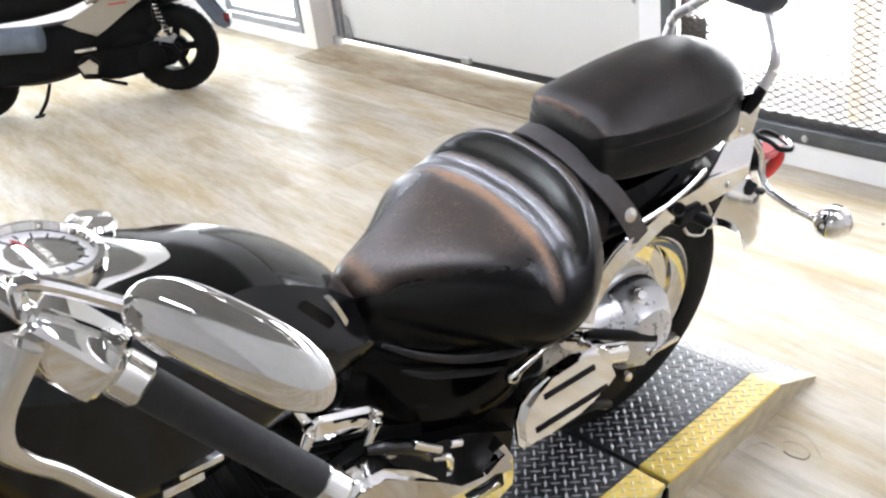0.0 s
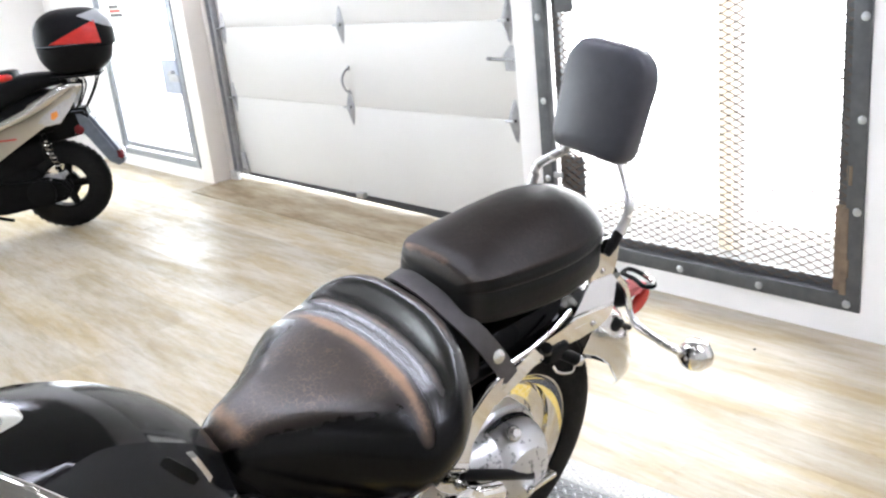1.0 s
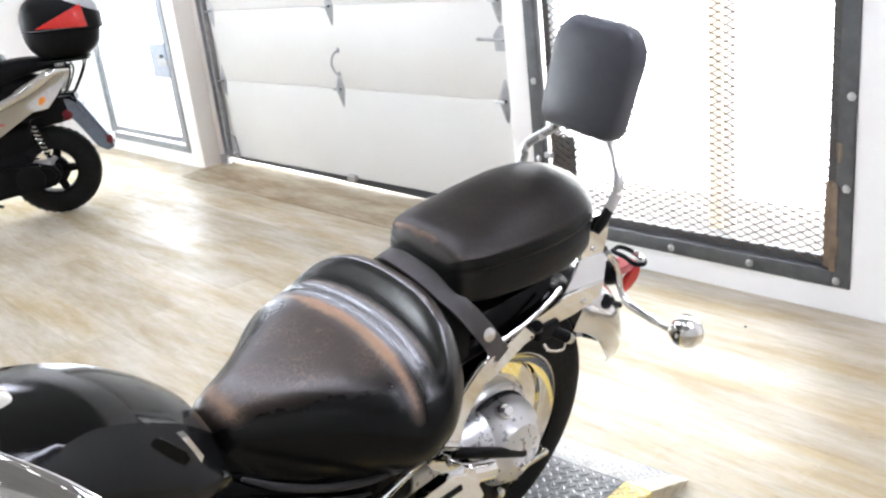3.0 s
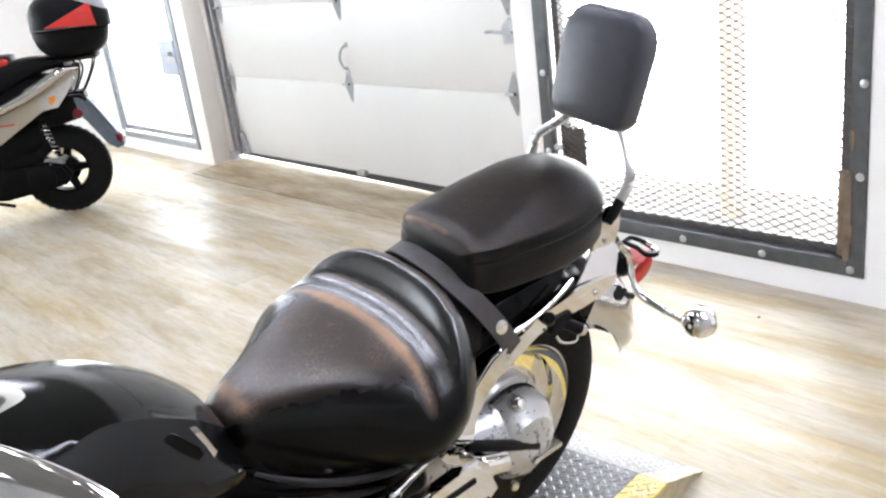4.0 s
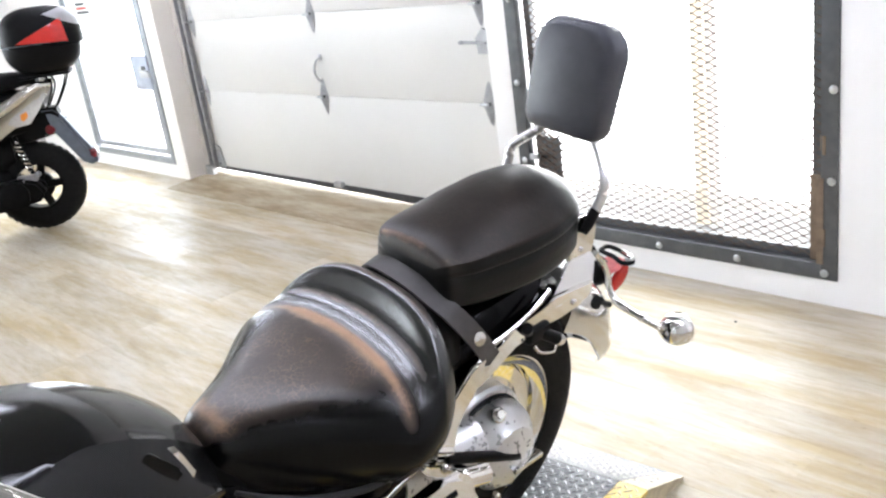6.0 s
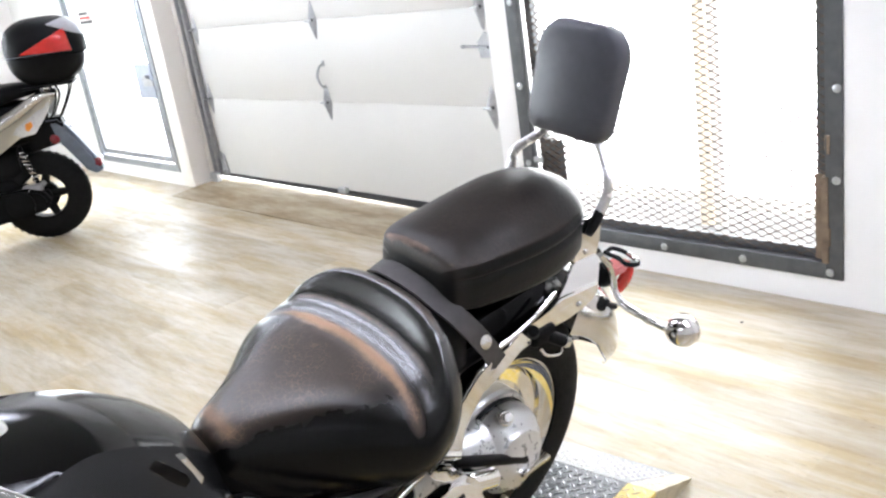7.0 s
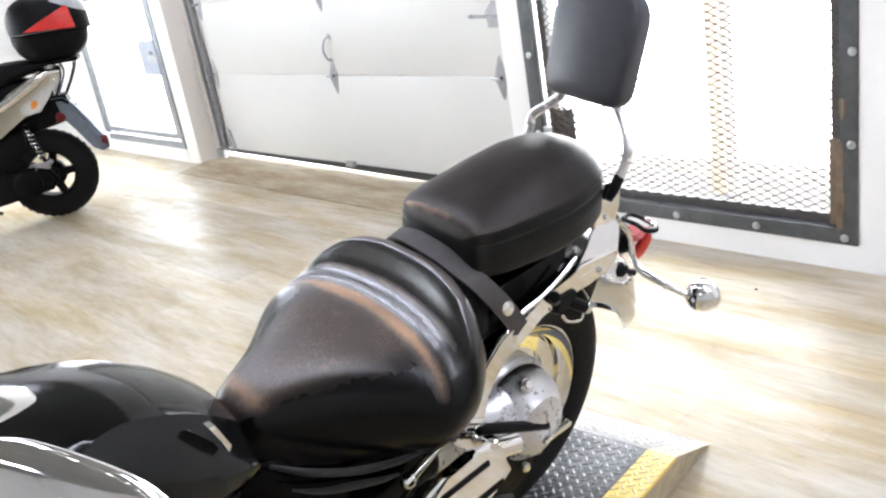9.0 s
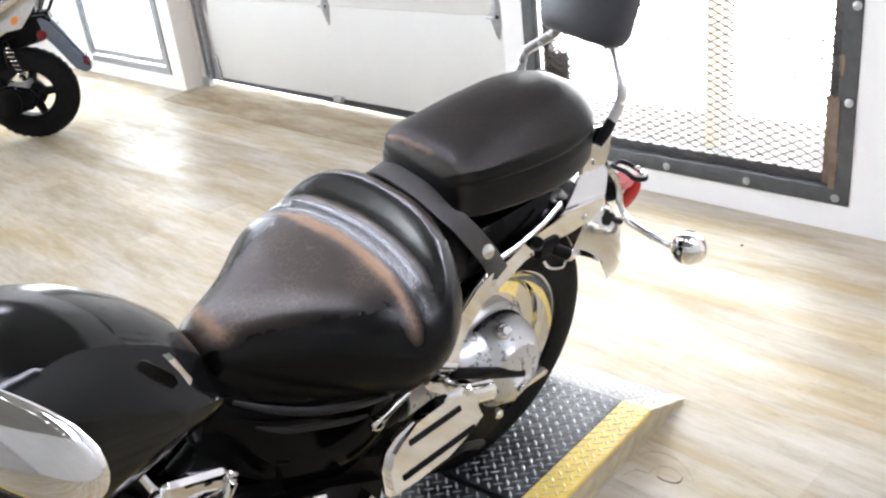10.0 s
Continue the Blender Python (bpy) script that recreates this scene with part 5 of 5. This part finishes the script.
# handlebar, grips, controls and mirrors
def controls(s):
    q = 0.0 if s > 0 else -0.18      # the bars are turned to the left
    hb = new("handlebar_side")
    hb.parent = bike
    reach = Vector((s * 1.037, -1.206, 1.591))     # the controls sit high and wide on pulled-back bars
    hb.matrix_basis = Matrix.Translation(reach) @ Matrix.Scale(0.68, 4) @ Matrix.Translation(-reach)
    a, b = Vector((s * 0.372, -1.075 + q, 0.968)), Vector((s * 0.466, -0.95 + q, 0.832))
    d = (b - a).normalized()
    part("bar", tube([(s * 0.03, -1.20, 1.04), (s * 0.12, -1.20, 1.06), (s * 0.24, -1.16 + q * 0.6, 1.04), a - d * 0.05, a, a.lerp(b, 0.5), b], 0.0125, 14), CHROME, hb, "swept chrome handlebar")
    part("grip", tube([a, a + d * 0.01, a.lerp(b, 0.5), b - d * 0.012, b], [0.0185, 0.021, 0.0205, 0.021, 0.0185], 20), GRIP, hb, "black rubber grip")
    part("bar_end", rod(b - d * 0.002, b + d * 0.03, 0.0205, 20), CHROME, hb, "chrome bar end")
    part("grip_collar", rod(a - d * 0.03, a + d * 0.002, 0.025, 20), SATIN, hb)
    sw = box(-0.032, 0.032, -0.028, 0.028, -0.045, 0.045, 0.012, 3)
    sm = Matrix.Translation(a - d * 0.075) @ d.to_track_quat("Z", "Y").to_matrix().to_4x4()
    bmesh.ops.transform(sw, matrix=sm, verts=sw.verts[:])
    part("switch_housing", sw, CHROME, hb, "chrome switch housing")
    bb = box(-0.012, 0.012, -0.034, -0.026, -0.02, 0.02, 0.003)
    bmesh.ops.transform(bb, matrix=sm, verts=bb.verts[:])
    part("switch_button", bb, SATIN_BLACK, hb)
    pc = a - d * 0.105
    part("lever_perch", rod(pc + Vector((s * 0.0, -0.02, -0.02)), pc + Vector((s * 0.015, -0.085, 0.005)), 0.022, 14), SATIN, hb)
    lv = [(s * 0.36, -1.16 + q, 1.055), (s * 0.36, -1.196 + q, 1.0), (s * 0.362, -1.204 + q, 0.96), (s * 0.362, -1.19 + q, 0.928), (s * 0.366, -1.165 + q, 0.90), (s * 0.378, -1.135 + q, 0.86), (s * 0.40, -1.09 + q, 0.81)]
    part("lever", tube(lv, [0.020, 0.019, 0.017, 0.015, 0.013, 0.012, 0.011], 16, None, 6, 0.55), SATIN, hb, "polished clutch lever" if s > 0 else "polished brake lever")
    mr = new("mirror")
    mr.parent = hb
    o = Vector((0, 0 if s > 0 else -0.18, 0))
    m0, m1 = Vector((s * 0.340, -1.066, 1.046)) + o, Vector((s * 0.510, -0.930, 0.963)) + o
    md = (m1 - m0).normalized()
    part("mirror_stalk", tube([pc + Vector((0, -0.01, 0.02)), pc + Vector((s * 0.005, 0.0, 0.055)), m0 + Vector((s * 0.01, 0.01, -0.01)), m0 + md * 0.05], 0.008, 10), CHROME, mr)
    side = md.cross(Vector((0, 0.45, 1))).normalized()
    up = side.cross(md).normalized()
    rr = []
    for i in range(25):
        t = 0.5 - 0.5 * math.cos(math.pi * i / 24)
        prof = max(0.02, (1 - abs(2 * t ** 0.95 - 1) ** 3.4)) ** 0.5 if 0 < t < 1 else 0.02
        p = m0 + md * (0.215 * t) + up * (0.004 * math.sin(3 * t))
        rr.append([p + up * ((0.047 if math.cos(a) > 0 else 0.038) * prof * math.cos(a)) + side * ((0.026 if math.sin(a) * s > 0 else 0.012) * prof * math.sin(a)) for a in (2 * math.pi * k / 28 for k in range(28))])
    part("mirror_shell", loft(rr), CHROME, mr, "teardrop chrome mirror shell", 60)


controls(1)
controls(-1)
part("top_clamp", box(-0.13, 0.13, -1.235, -1.17, 0.985, 1.02, 0.012, 3), CHROME, bike)
for s in (1, -1):
    part("riser", rod((s * 0.05, -1.20, 1.0), (s * 0.05, -1.20, 1.05), 0.022, 16), CHROME, bike)
    part("bar_middle", tube([(0, -1.20, 1.05), (s * 0.12, -1.20, 1.06), (s * 0.25, -1.195, 1.14), (s * 0.366, -1.202, 1.220)], 0.0115, 14), CHROME, bike, "tall chrome handlebar bend")
    part("fork_leg", rod((s * 0.10, -1.20, 1.0), (s * 0.10, -1.60, 0.32), 0.024, 18), CHROME, bike)
front_wheel = wheel(bike, -1.62, 0.325, 0.325, 0.06, 0.23)
for k in range(16):
    a = 2 * math.pi * k / 16
    part("spoke", rod((0.02, -1.62 + 0.03 * math.sin(a), 0.325 + 0.03 * math.cos(a)), (0.0, -1.62 + 0.2 * math.sin(a + 0.3), 0.325 + 0.2 * math.cos(a + 0.3)), 0.003, 6), CHROME, front_wheel)
part("hub", rod((-0.05, -1.62, 0.325), (0.05, -1.62, 0.325), 0.035, 20), CHROME, front_wheel)
em = box(0.176, 0.184, -1.045, -0.985, 0.60, 0.618, 0.004)
box(0.172, 0.186, -1.02, -0.955, 0.622, 0.634, 0.004, 2, em)
part("tank_emblem", em, CHROME, tank, "plain chrome tank emblem")
fr = []
for i in range(25):
    a = radians(20 + 150 * i / 24)
    d, c = Vector((0, math.cos(a), math.sin(a))), Vector((0, -1.62, 0.325))
    o = [c + d * (0.365 - 0.05 * (1 - math.cos(t) ** 0.8)) + Vector((0.085 * math.sin(t), 0, 0)) for t in (math.pi * (k / 10 - 0.5) for k in range(11))]
    n = [c + d * (0.361 - 0.05 * (1 - math.cos(t) ** 0.8)) + Vector((0.082 * math.sin(t), 0, 0)) for t in (math.pi * (k / 10 - 0.5) for k in range(11))]
    fr.append(o + n[::-1])
part("front_fender", loft(fr), PAINT, bike)
part("headlamp", ball((0, -1.36, 0.86), (0.085, 0.11, 0.085)), CHROME, bike)
part("side_stand", tube([(0.11, -0.62, 0.16), (0.20, -0.66, 0.10), (0.26, -0.70, -0.045)], 0.011, 10), BLACK_METAL, bike)

# ---- scooter: x to its left, y to its rear ----
SCOOT = Matrix.Translation((-1.60, -1.17, 0)) @ Matrix.Rotation(radians(-28), 4, "Z")
sc = thing("scooter", SCOOT, "champagne silver scooter with a black top box, parked", "scooter")


def scooter_wheel(cy, r, half, rim):
    w = new("wheel")
    w.parent = sc
    c = Matrix.Translation((0, cy, r)) @ AX
    prof = [(rim + (r - rim) * math.sin(math.pi * k / 20) ** 0.6, -half * math.cos(math.pi * k / 20)) for k in range(21)]
    part("tyre", lathe(prof, c, 48), TYRE, w, "black rubber tyre")
    part("rim", lathe([(rim + 0.006, -half * 0.85), (rim - 0.012, -half * 0.7), (rim - 0.018, 0), (rim - 0.012, half * 0.7), (rim + 0.006, half * 0.85)], c, 40), BLACK_METAL, w)
    for k in range(5):
        a = 2 * math.pi * k / 5 + 0.3
        bm = rod((0.01, cy + 0.03 * math.sin(a), r + 0.03 * math.cos(a)), (0.02, cy + (rim - 0.01) * math.sin(a), r + (rim - 0.01) * math.cos(a)), 0.034, 10, 0.026)
        part("spoke", bm, BLACK_METAL, w)
    for k in range(36):
        for q in (1, -1):
            a = 2 * math.pi * (k + 0.25 * (q + 1)) / 36
            gb = box(-0.004, 0.004, -0.016, 0.016, -0.003, 0.0015, 0)
            gm = Matrix.Translation((0, cy, r)) @ Matrix.Rotation(-a, 4, "X") @ Matrix.Translation((q * half * 0.42, 0, r - 0.004)) @ Matrix.Rotation(radians(q * 35), 4, "Z")
            bmesh.ops.transform(gb, matrix=gm, verts=gb.verts[:])
            part("tread_bar", gb, TYRE, w)
    part("brake_drum", lathe([(0.095, -0.02), (0.095, 0.02), (0.085, 0.028), (0.0005, 0.03)], c, 28), ENGINE, w)
    part("hub", rod((-0.06, cy, r), (0.07, cy, r), 0.05, 20), ENGINE, w)
    return w


scooter_wheel(0.035, 0.298, 0.07, 0.158)
scooter_wheel(-1.33, 0.285, 0.055, 0.175)


def superbox(c, h, e, bm=None, n=28):
    """A rounded box: superellipsoid with half-sizes h."""
    bm = bm or bmesh.new()

    def pw(v, p):
        return math.copysign(abs(v) ** p, v)
    rings = []
    for i in range(1, n):
        f = math.pi * (i / n - 0.5)
        rings.append([Vector((c[0] + h[0] * pw(math.cos(f), e) * pw(math.cos(a), e), c[1] + h[1] * pw(math.cos(f), e) * pw(math.sin(a), e), c[2] + h[2] * pw(math.sin(f), e))) for a in (2 * math.pi * k / (2 * n) for k in range(2 * n))])
    return loft(rings, bm)


tb = new("top_box")
tb.parent = sc
lid = superbox((0, 0.295, 1.235), (0.215, 0.25, 0.205), 0.74)
bmesh.ops.bisect_plane(lid, geom=lid.verts[:] + lid.edges[:] + lid.faces[:], plane_co=(0, 0, 1.216), plane_no=(0, 0.05, 1), clear_inner=True)
part("lid", lid, SATIN_BLACK, tb, "black top box lid")
low = superbox((0, 0.285, 1.225), (0.203, 0.238, 0.215), 0.76)
bmesh.ops.bisect_plane(low, geom=low.verts[:] + low.edges[:] + low.faces[:], plane_co=(0, 0, 1.208), plane_no=(0, 0.05, 1), clear_outer=True)
part("tray", low, SATIN_BLACK, tb, "black lower shell")
part("hinge_line", superbox((0, 0.29, 1.214), (0.2155, 0.2505, 0.008), 0.74), GREY_PLASTIC, tb)
rb = superbox((0, 0.295, 1.235), (0.2185, 0.2535, 0.2085), 0.74, None, 40)
bmesh.ops.bisect_plane(rb, geom=rb.verts[:] + rb.edges[:] + rb.faces[:], plane_co=(0, 0.18, 1.226), plane_no=(0, 0.06, 1), clear_inner=True)
bmesh.ops.bisect_plane(rb, geom=rb.verts[:] + rb.edges[:] + rb.faces[:], plane_co=(0, 0.17, 1.232), plane_no=(0, -0.42, 1), clear_outer=True)
bmesh.ops.bisect_plane(rb, geom=rb.verts[:] + rb.edges[:] + rb.faces[:], plane_co=(0, 0.47, 1.235), plane_no=(0, 1, 0.12), clear_outer=True)
rb_right = rb.copy()
for half, side in ((rb, 1), (rb_right, -1)):
    bmesh.ops.bisect_plane(half, geom=half.verts[:] + half.edges[:] + half.faces[:], plane_co=(0, 0, 0), plane_no=(side, 0, 0), clear_inner=True)
    part("red_reflector", half, RED, tb, "red wedge-shaped reflector")
gp = superbox((0, 0.295, 1.235), (0.2185, 0.2535, 0.2085), 0.74, None, 40)
bmesh.ops.bisect_plane(gp, geom=gp.verts[:] + gp.edges[:] + gp.faces[:], plane_co=(0, 0.40, 1.365), plane_no=(0, 0.45, 0.9), clear_inner=True)
bmesh.ops.bisect_plane(gp, geom=gp.verts[:] + gp.edges[:] + gp.faces[:], plane_co=(0, 0.40, 1.40), plane_no=(0, -0.3, 1), clear_outer=True)
part("grey_panel", gp, BOX_GREY, tb, "pale grey lid panel")
for s in (1, -1):
    part("rack_tube", tube([(s * 0.08, 0.24, 1.02), (s * 0.08, 0.285, 0.97), (s * 0.08, 0.28, 0.91), (s * 0.07, 0.22, 0.80)], 0.006, 10), BLACK_METAL, sc)
    part("rack_tube", tube([(s * 0.05, 0.36, 1.05), (s * 0.06, 0.38, 0.99), (s * 0.06, 0.34, 0.90), (s * 0.06, 0.27, 0.79)], 0.0055, 10), BLACK_METAL, sc)
part("rack_plate", box(-0.12, 0.12, 0.1, 0.42, 1.0, 1.02, 0.006), SATIN_BLACK, sc)


def hull(table, e, name, mat, label, n=24, parent=sc):
    rings, lo, hi = [], table[0][0], table[-1][0]
    for i in range(n + 1):
        y = lo + (hi - lo) * i / n
        w, zc, hz = curve_at(table, y)
        rings.append([Vector((w * math.copysign(abs(math.cos(a)) ** e, math.cos(a)), y, zc + hz * math.copysign(abs(math.sin(a)) ** e, math.sin(a)))) for a in (2 * math.pi * k / 32 for k in range(32))])
    return part(name, loft(rings), mat, parent, label, 50)


for s in (1, -1):
    a, b = sorted((s * 0.105, s * 0.172))
    part("tail_fairing", slab([(-0.62, 0.575), (-0.52, 0.52), (-0.42, 0.472), (-0.36, 0.50), (-0.2, 0.595), (0.083, 0.755), (0.2, 0.86), (0.265, 0.935), (0.25, 0.965), (0.16, 0.975), (-0.05, 0.87), (-0.26, 0.735), (-0.45, 0.645)], "x", a, b, 0.018), SILVER, sc, "champagne silver tail fairing")
part("rear_body", superbox((0, -0.16, 0.80), (0.11, 0.36, 0.15), 0.6), SATIN_BLACK, sc, "black centre body")
hull([(-1.05, 0.12, 0.72, 0.10), (-0.8, 0.165, 0.745, 0.115), (-0.5, 0.17, 0.80, 0.12), (-0.3, 0.165, 0.90, 0.11), (-0.1, 0.15, 0.98, 0.075), (0.1, 0.12, 1.005, 0.045), (0.2, 0.07, 0.99, 0.03)], 0.6, "seat", SATIN_BLACK, "dark grey scooter seat")
hull([(-1.25, 0.15, 0.40, 0.16), (-0.95, 0.185, 0.38, 0.19), (-0.7, 0.185, 0.39, 0.185), (-0.5, 0.16, 0.43, 0.16), (-0.25, 0.11, 0.50, 0.12), (-0.05, 0.08, 0.56, 0.10)], 0.7, "lower_panel", SATIN_BLACK, "black lower fairing")
for s in (1, -1):
    part("grab_rail", tube([(s * 0.19, -0.42, 0.70), (s * 0.195, -0.23, 0.762), (s * 0.185, -0.05, 0.828), (s * 0.18, 0.10, 0.905), (s * 0.16, 0.20, 0.952), (s * 0.10, 0.28, 0.955)], [0.020, 0.030, 0.034, 0.036, 0.028, 0.016], 14), SATIN, sc, "silver grab rail")
    la, lb = sorted((s * 0.150, s * 0.178))
    part("tail_lamp", slab([(-0.045, 0.742), (0.032, 0.720), (0.115, 0.728), (0.190, 0.808), (0.252, 0.892), (0.246, 0.915), (0.117, 0.842), (0.015, 0.785)], "x", la, lb, 0.012), CLEAR, sc, "clear tail lamp lens")
    la, lb = sorted((s * 0.160, s * 0.182))
    part("amber_lamp", slab([(0.058, 0.760), (0.082, 0.742), (0.124, 0.776), (0.120, 0.822), (0.066, 0.806)], "x", la, lb, 0.008), AMBER, sc, "amber signal lens")
    part("side_print", box(s * 0.1725 - 0.002, s * 0.1725 + 0.002, -0.29, -0.17, 0.658, 0.669, 0.0), INK_RED, sc)
part("red_lamp", superbox((0.10, -0.165, 1.05), (0.03, 0.045, 0.025), 0.7), RED, sc)
part("seat_rest", superbox((0, -0.17, 1.06), (0.11, 0.07, 0.035), 0.6), SATIN_BLACK, sc)
mg = slab([(0.17, 0.79), (0.25, 0.785), (0.30, 0.735), (0.452, 0.45), (0.447, 0.40), (0.405, 0.385), (0.35, 0.42), (0.225, 0.64)], "x", -0.095, 0.090, 0.024)
for u in (0.25, 0.55):
    box(-0.08, 0.075, 0.28 + 0.12 * u, 0.30 + 0.12 * u, 0.70 - 0.22 * u, 0.715 - 0.22 * u, 0.004, 1, mg)
part("mudguard", mg, GREY_PLASTIC, sc, "blue grey plastic rear mudguard")
part("mud_reflector", superbox((0.0, 0.425, 0.455), (0.092, 0.030, 0.036), 0.6), DARK_RED, sc)
part("inner_fender", tube([(0, -0.10, 0.62), (0, 0.05, 0.66), (0, 0.2, 0.70), (0, 0.27, 0.76)], [0.06, 0.07, 0.08, 0.07], 14), SATIN_BLACK, sc)
part("stop_lamp", lathe([(0.034, 0.0), (0.034, 0.012), (0.026, 0.018), (0.0005, 0.02)], Matrix.Translation((0.075, 0.21, 0.66)) @ AX, 24), DARK_RED, sc)
eb = slab([(-0.62, 0.30), (-0.55, 0.38), (-0.30, 0.36), (-0.05, 0.385), (0.05, 0.35), (0.09, 0.28), (0.04, 0.215), (-0.10, 0.20), (-0.35, 0.17), (-0.58, 0.20)], "x", 0.07, 0.165, 0.02)
part("engine_case", eb, ENGINE, sc, "dirty black transmission case")
part("case_cap", lathe([(0.09, 0.0), (0.09, 0.016), (0.075, 0.024), (0.0005, 0.026)], Matrix.Translation((0.163, -0.10, 0.285)) @ AX, 28), ENGINE, sc)
part("case_cap", lathe([(0.075, 0.0), (0.075, 0.016), (0.06, 0.024), (0.0005, 0.026)], Matrix.Translation((0.163, -0.52, 0.285)) @ AX, 28), ENGINE, sc)
part("case_cover", slab([(-0.585, 0.30), (-0.50, 0.335), (-0.455, 0.29), (-0.475, 0.235), (-0.56, 0.245)], "x", 0.178, 0.196, 0.006), SATIN, sc, "bright alloy cover")
gb = box(0.06, 0.135, -0.075, 0.05, 0.325, 0.395, 0.018, 3)
rod((0.10, 0.03, 0.36), (0.115, 0.075, 0.40), 0.016, 12, None, gb)
bolt((0.135, -0.03, 0.365), (1, 0, 0), 0.014, 0.01, gb)
part("gearbox", gb, GALV_DIM, sc, "dull alloy gearbox")
part("tail_under", slab([(0.02, 0.70), (0.16, 0.80), (0.27, 0.80), (0.285, 0.75), (0.22, 0.70), (0.16, 0.62), (0.05, 0.60)], "x", -0.09, 0.085, 0.02), SATIN_BLACK, sc, "black undertail")
sp = [(0.105 + 0.024 * math.cos(a), -0.02 + 0.05 * a / 44 + 0.024 * math.sin(a) * 0.9, 0.62 - 0.20 * a / 44) for a in (k * 0.5 for k in range(89))]
part("shock_spring", tube(sp, 0.0055, 6, None, 1), SATIN, sc, "coiled shock spring")
part("shock_rod", rod((0.105, -0.02, 0.66), (0.105, 0.035, 0.40), 0.014, 12), BLACK_METAL, sc)
part("engine_block", superbox((0, -0.32, 0.34), (0.12, 0.25, 0.14), 0.6), ENGINE, sc)
part("kick_stand", tube([(0.12, -0.82, 0.20), (0.16, -0.86, 0.10), (0.17, -0.93, 0.012)], 0.012, 10), BLACK_METAL, sc)
part("stand_foot", box(0.14, 0.20, -0.96, -0.90, 0.0, 0.014, 0.004), BLACK_METAL, sc)
part("kick_lever", tube([(0.17, -0.46, 0.19), (0.19, -0.38, 0.165), (0.20, -0.30, 0.14)], 0.012, 10), BLACK_METAL, sc)
part("foot_peg", superbox((0.20, -0.50, 0.405), (0.03, 0.075, 0.015), 0.5), SATIN, sc)
part("side_tube", rod((0.235, -1.12, 0.545), (0.235, -0.74, 0.52), 0.085, 32), GREY_PLASTIC, sc, "grey rounded side cylinder")
hull([(-1.30, 0.14, 0.28, 0.05), (-1.0, 0.19, 0.27, 0.06), (-0.75, 0.17, 0.28, 0.07)], 0.6, "floorboard", SATIN_BLACK, "black floorboard", 10)
part("leg_shield", slab([(-1.16, 0.30), (-1.10, 0.32), (-1.22, 0.95), (-1.30, 0.98), (-1.34, 0.85)], "x", -0.2, 0.2, 0.03), SILVER, sc)
part("front_fork", rod((0.0, -1.20, 0.9), (0.0, -1.33, 0.30), 0.03, 14), BLACK_METAL, sc)
part("handlebar", tube([(-0.33, -1.13, 1.10), (-0.1, -1.2, 1.06), (0.1, -1.2, 1.06), (0.33, -1.13, 1.10)], 0.016, 12), BLACK_METAL, sc)
part("steering_post", rod((0.0, -1.2, 0.88), (0.0, -1.2, 1.06), 0.04, 14), SATIN_BLACK, sc)

# ---- floor planks ----
PW, PL = 0.182, 1.22
plank_mesh = mesh_of(box(-PL / 2 + 0.00012, PL / 2 - 0.00012, -PW / 2 + 0.00012, PW / 2 - 0.00012, -0.006, 0.0, 0.0002, 1), "plank", PLANK)
rng = random.Random(7)
row, y = 0, -PW / 2 - 0.002
while y > YB - PW / 2:
    x = XL + rng.random() * PL
    while x < XR + 0.2 - PL / 2:
        p = new("plank", plank_mesh)
        p.location = (x, y, 0)
        p.parent = floor
        x += PL
    row, y = row + 1, y - PW
speck = tagged(part("floor_speck", ball((3.063, -0.296, 0.002), (0.006, 0.006, 0.003), None, None, 8), INK), "small dark speck of dirt on the floor", "speck")


def floor_mark(pts, r):
    bm = tube([(x, y, 0.0002) for x, y in pts], 1.6 * r, 6, None, 6, 0.12)
    return tagged(part("floor_scuff", bm, INK_SOFT), "thin dark scuff scratched into the floor", "scuff")


for pts, r in (([(3.537, -1.577), (3.545, -1.536), (3.575, -1.524), (3.609, -1.535), (3.614, -1.562), (3.584, -1.575), (3.562, -1.571)], 0.0014), ([(3.476, -1.561), (3.489, -1.506), (3.541, -1.484), (3.59, -1.496), (3.639, -1.532)], 0.0011), ([(3.495, -1.623), (3.507, -1.581), (3.537, -1.577)], 0.0012)):
    floor_mark(pts, r)
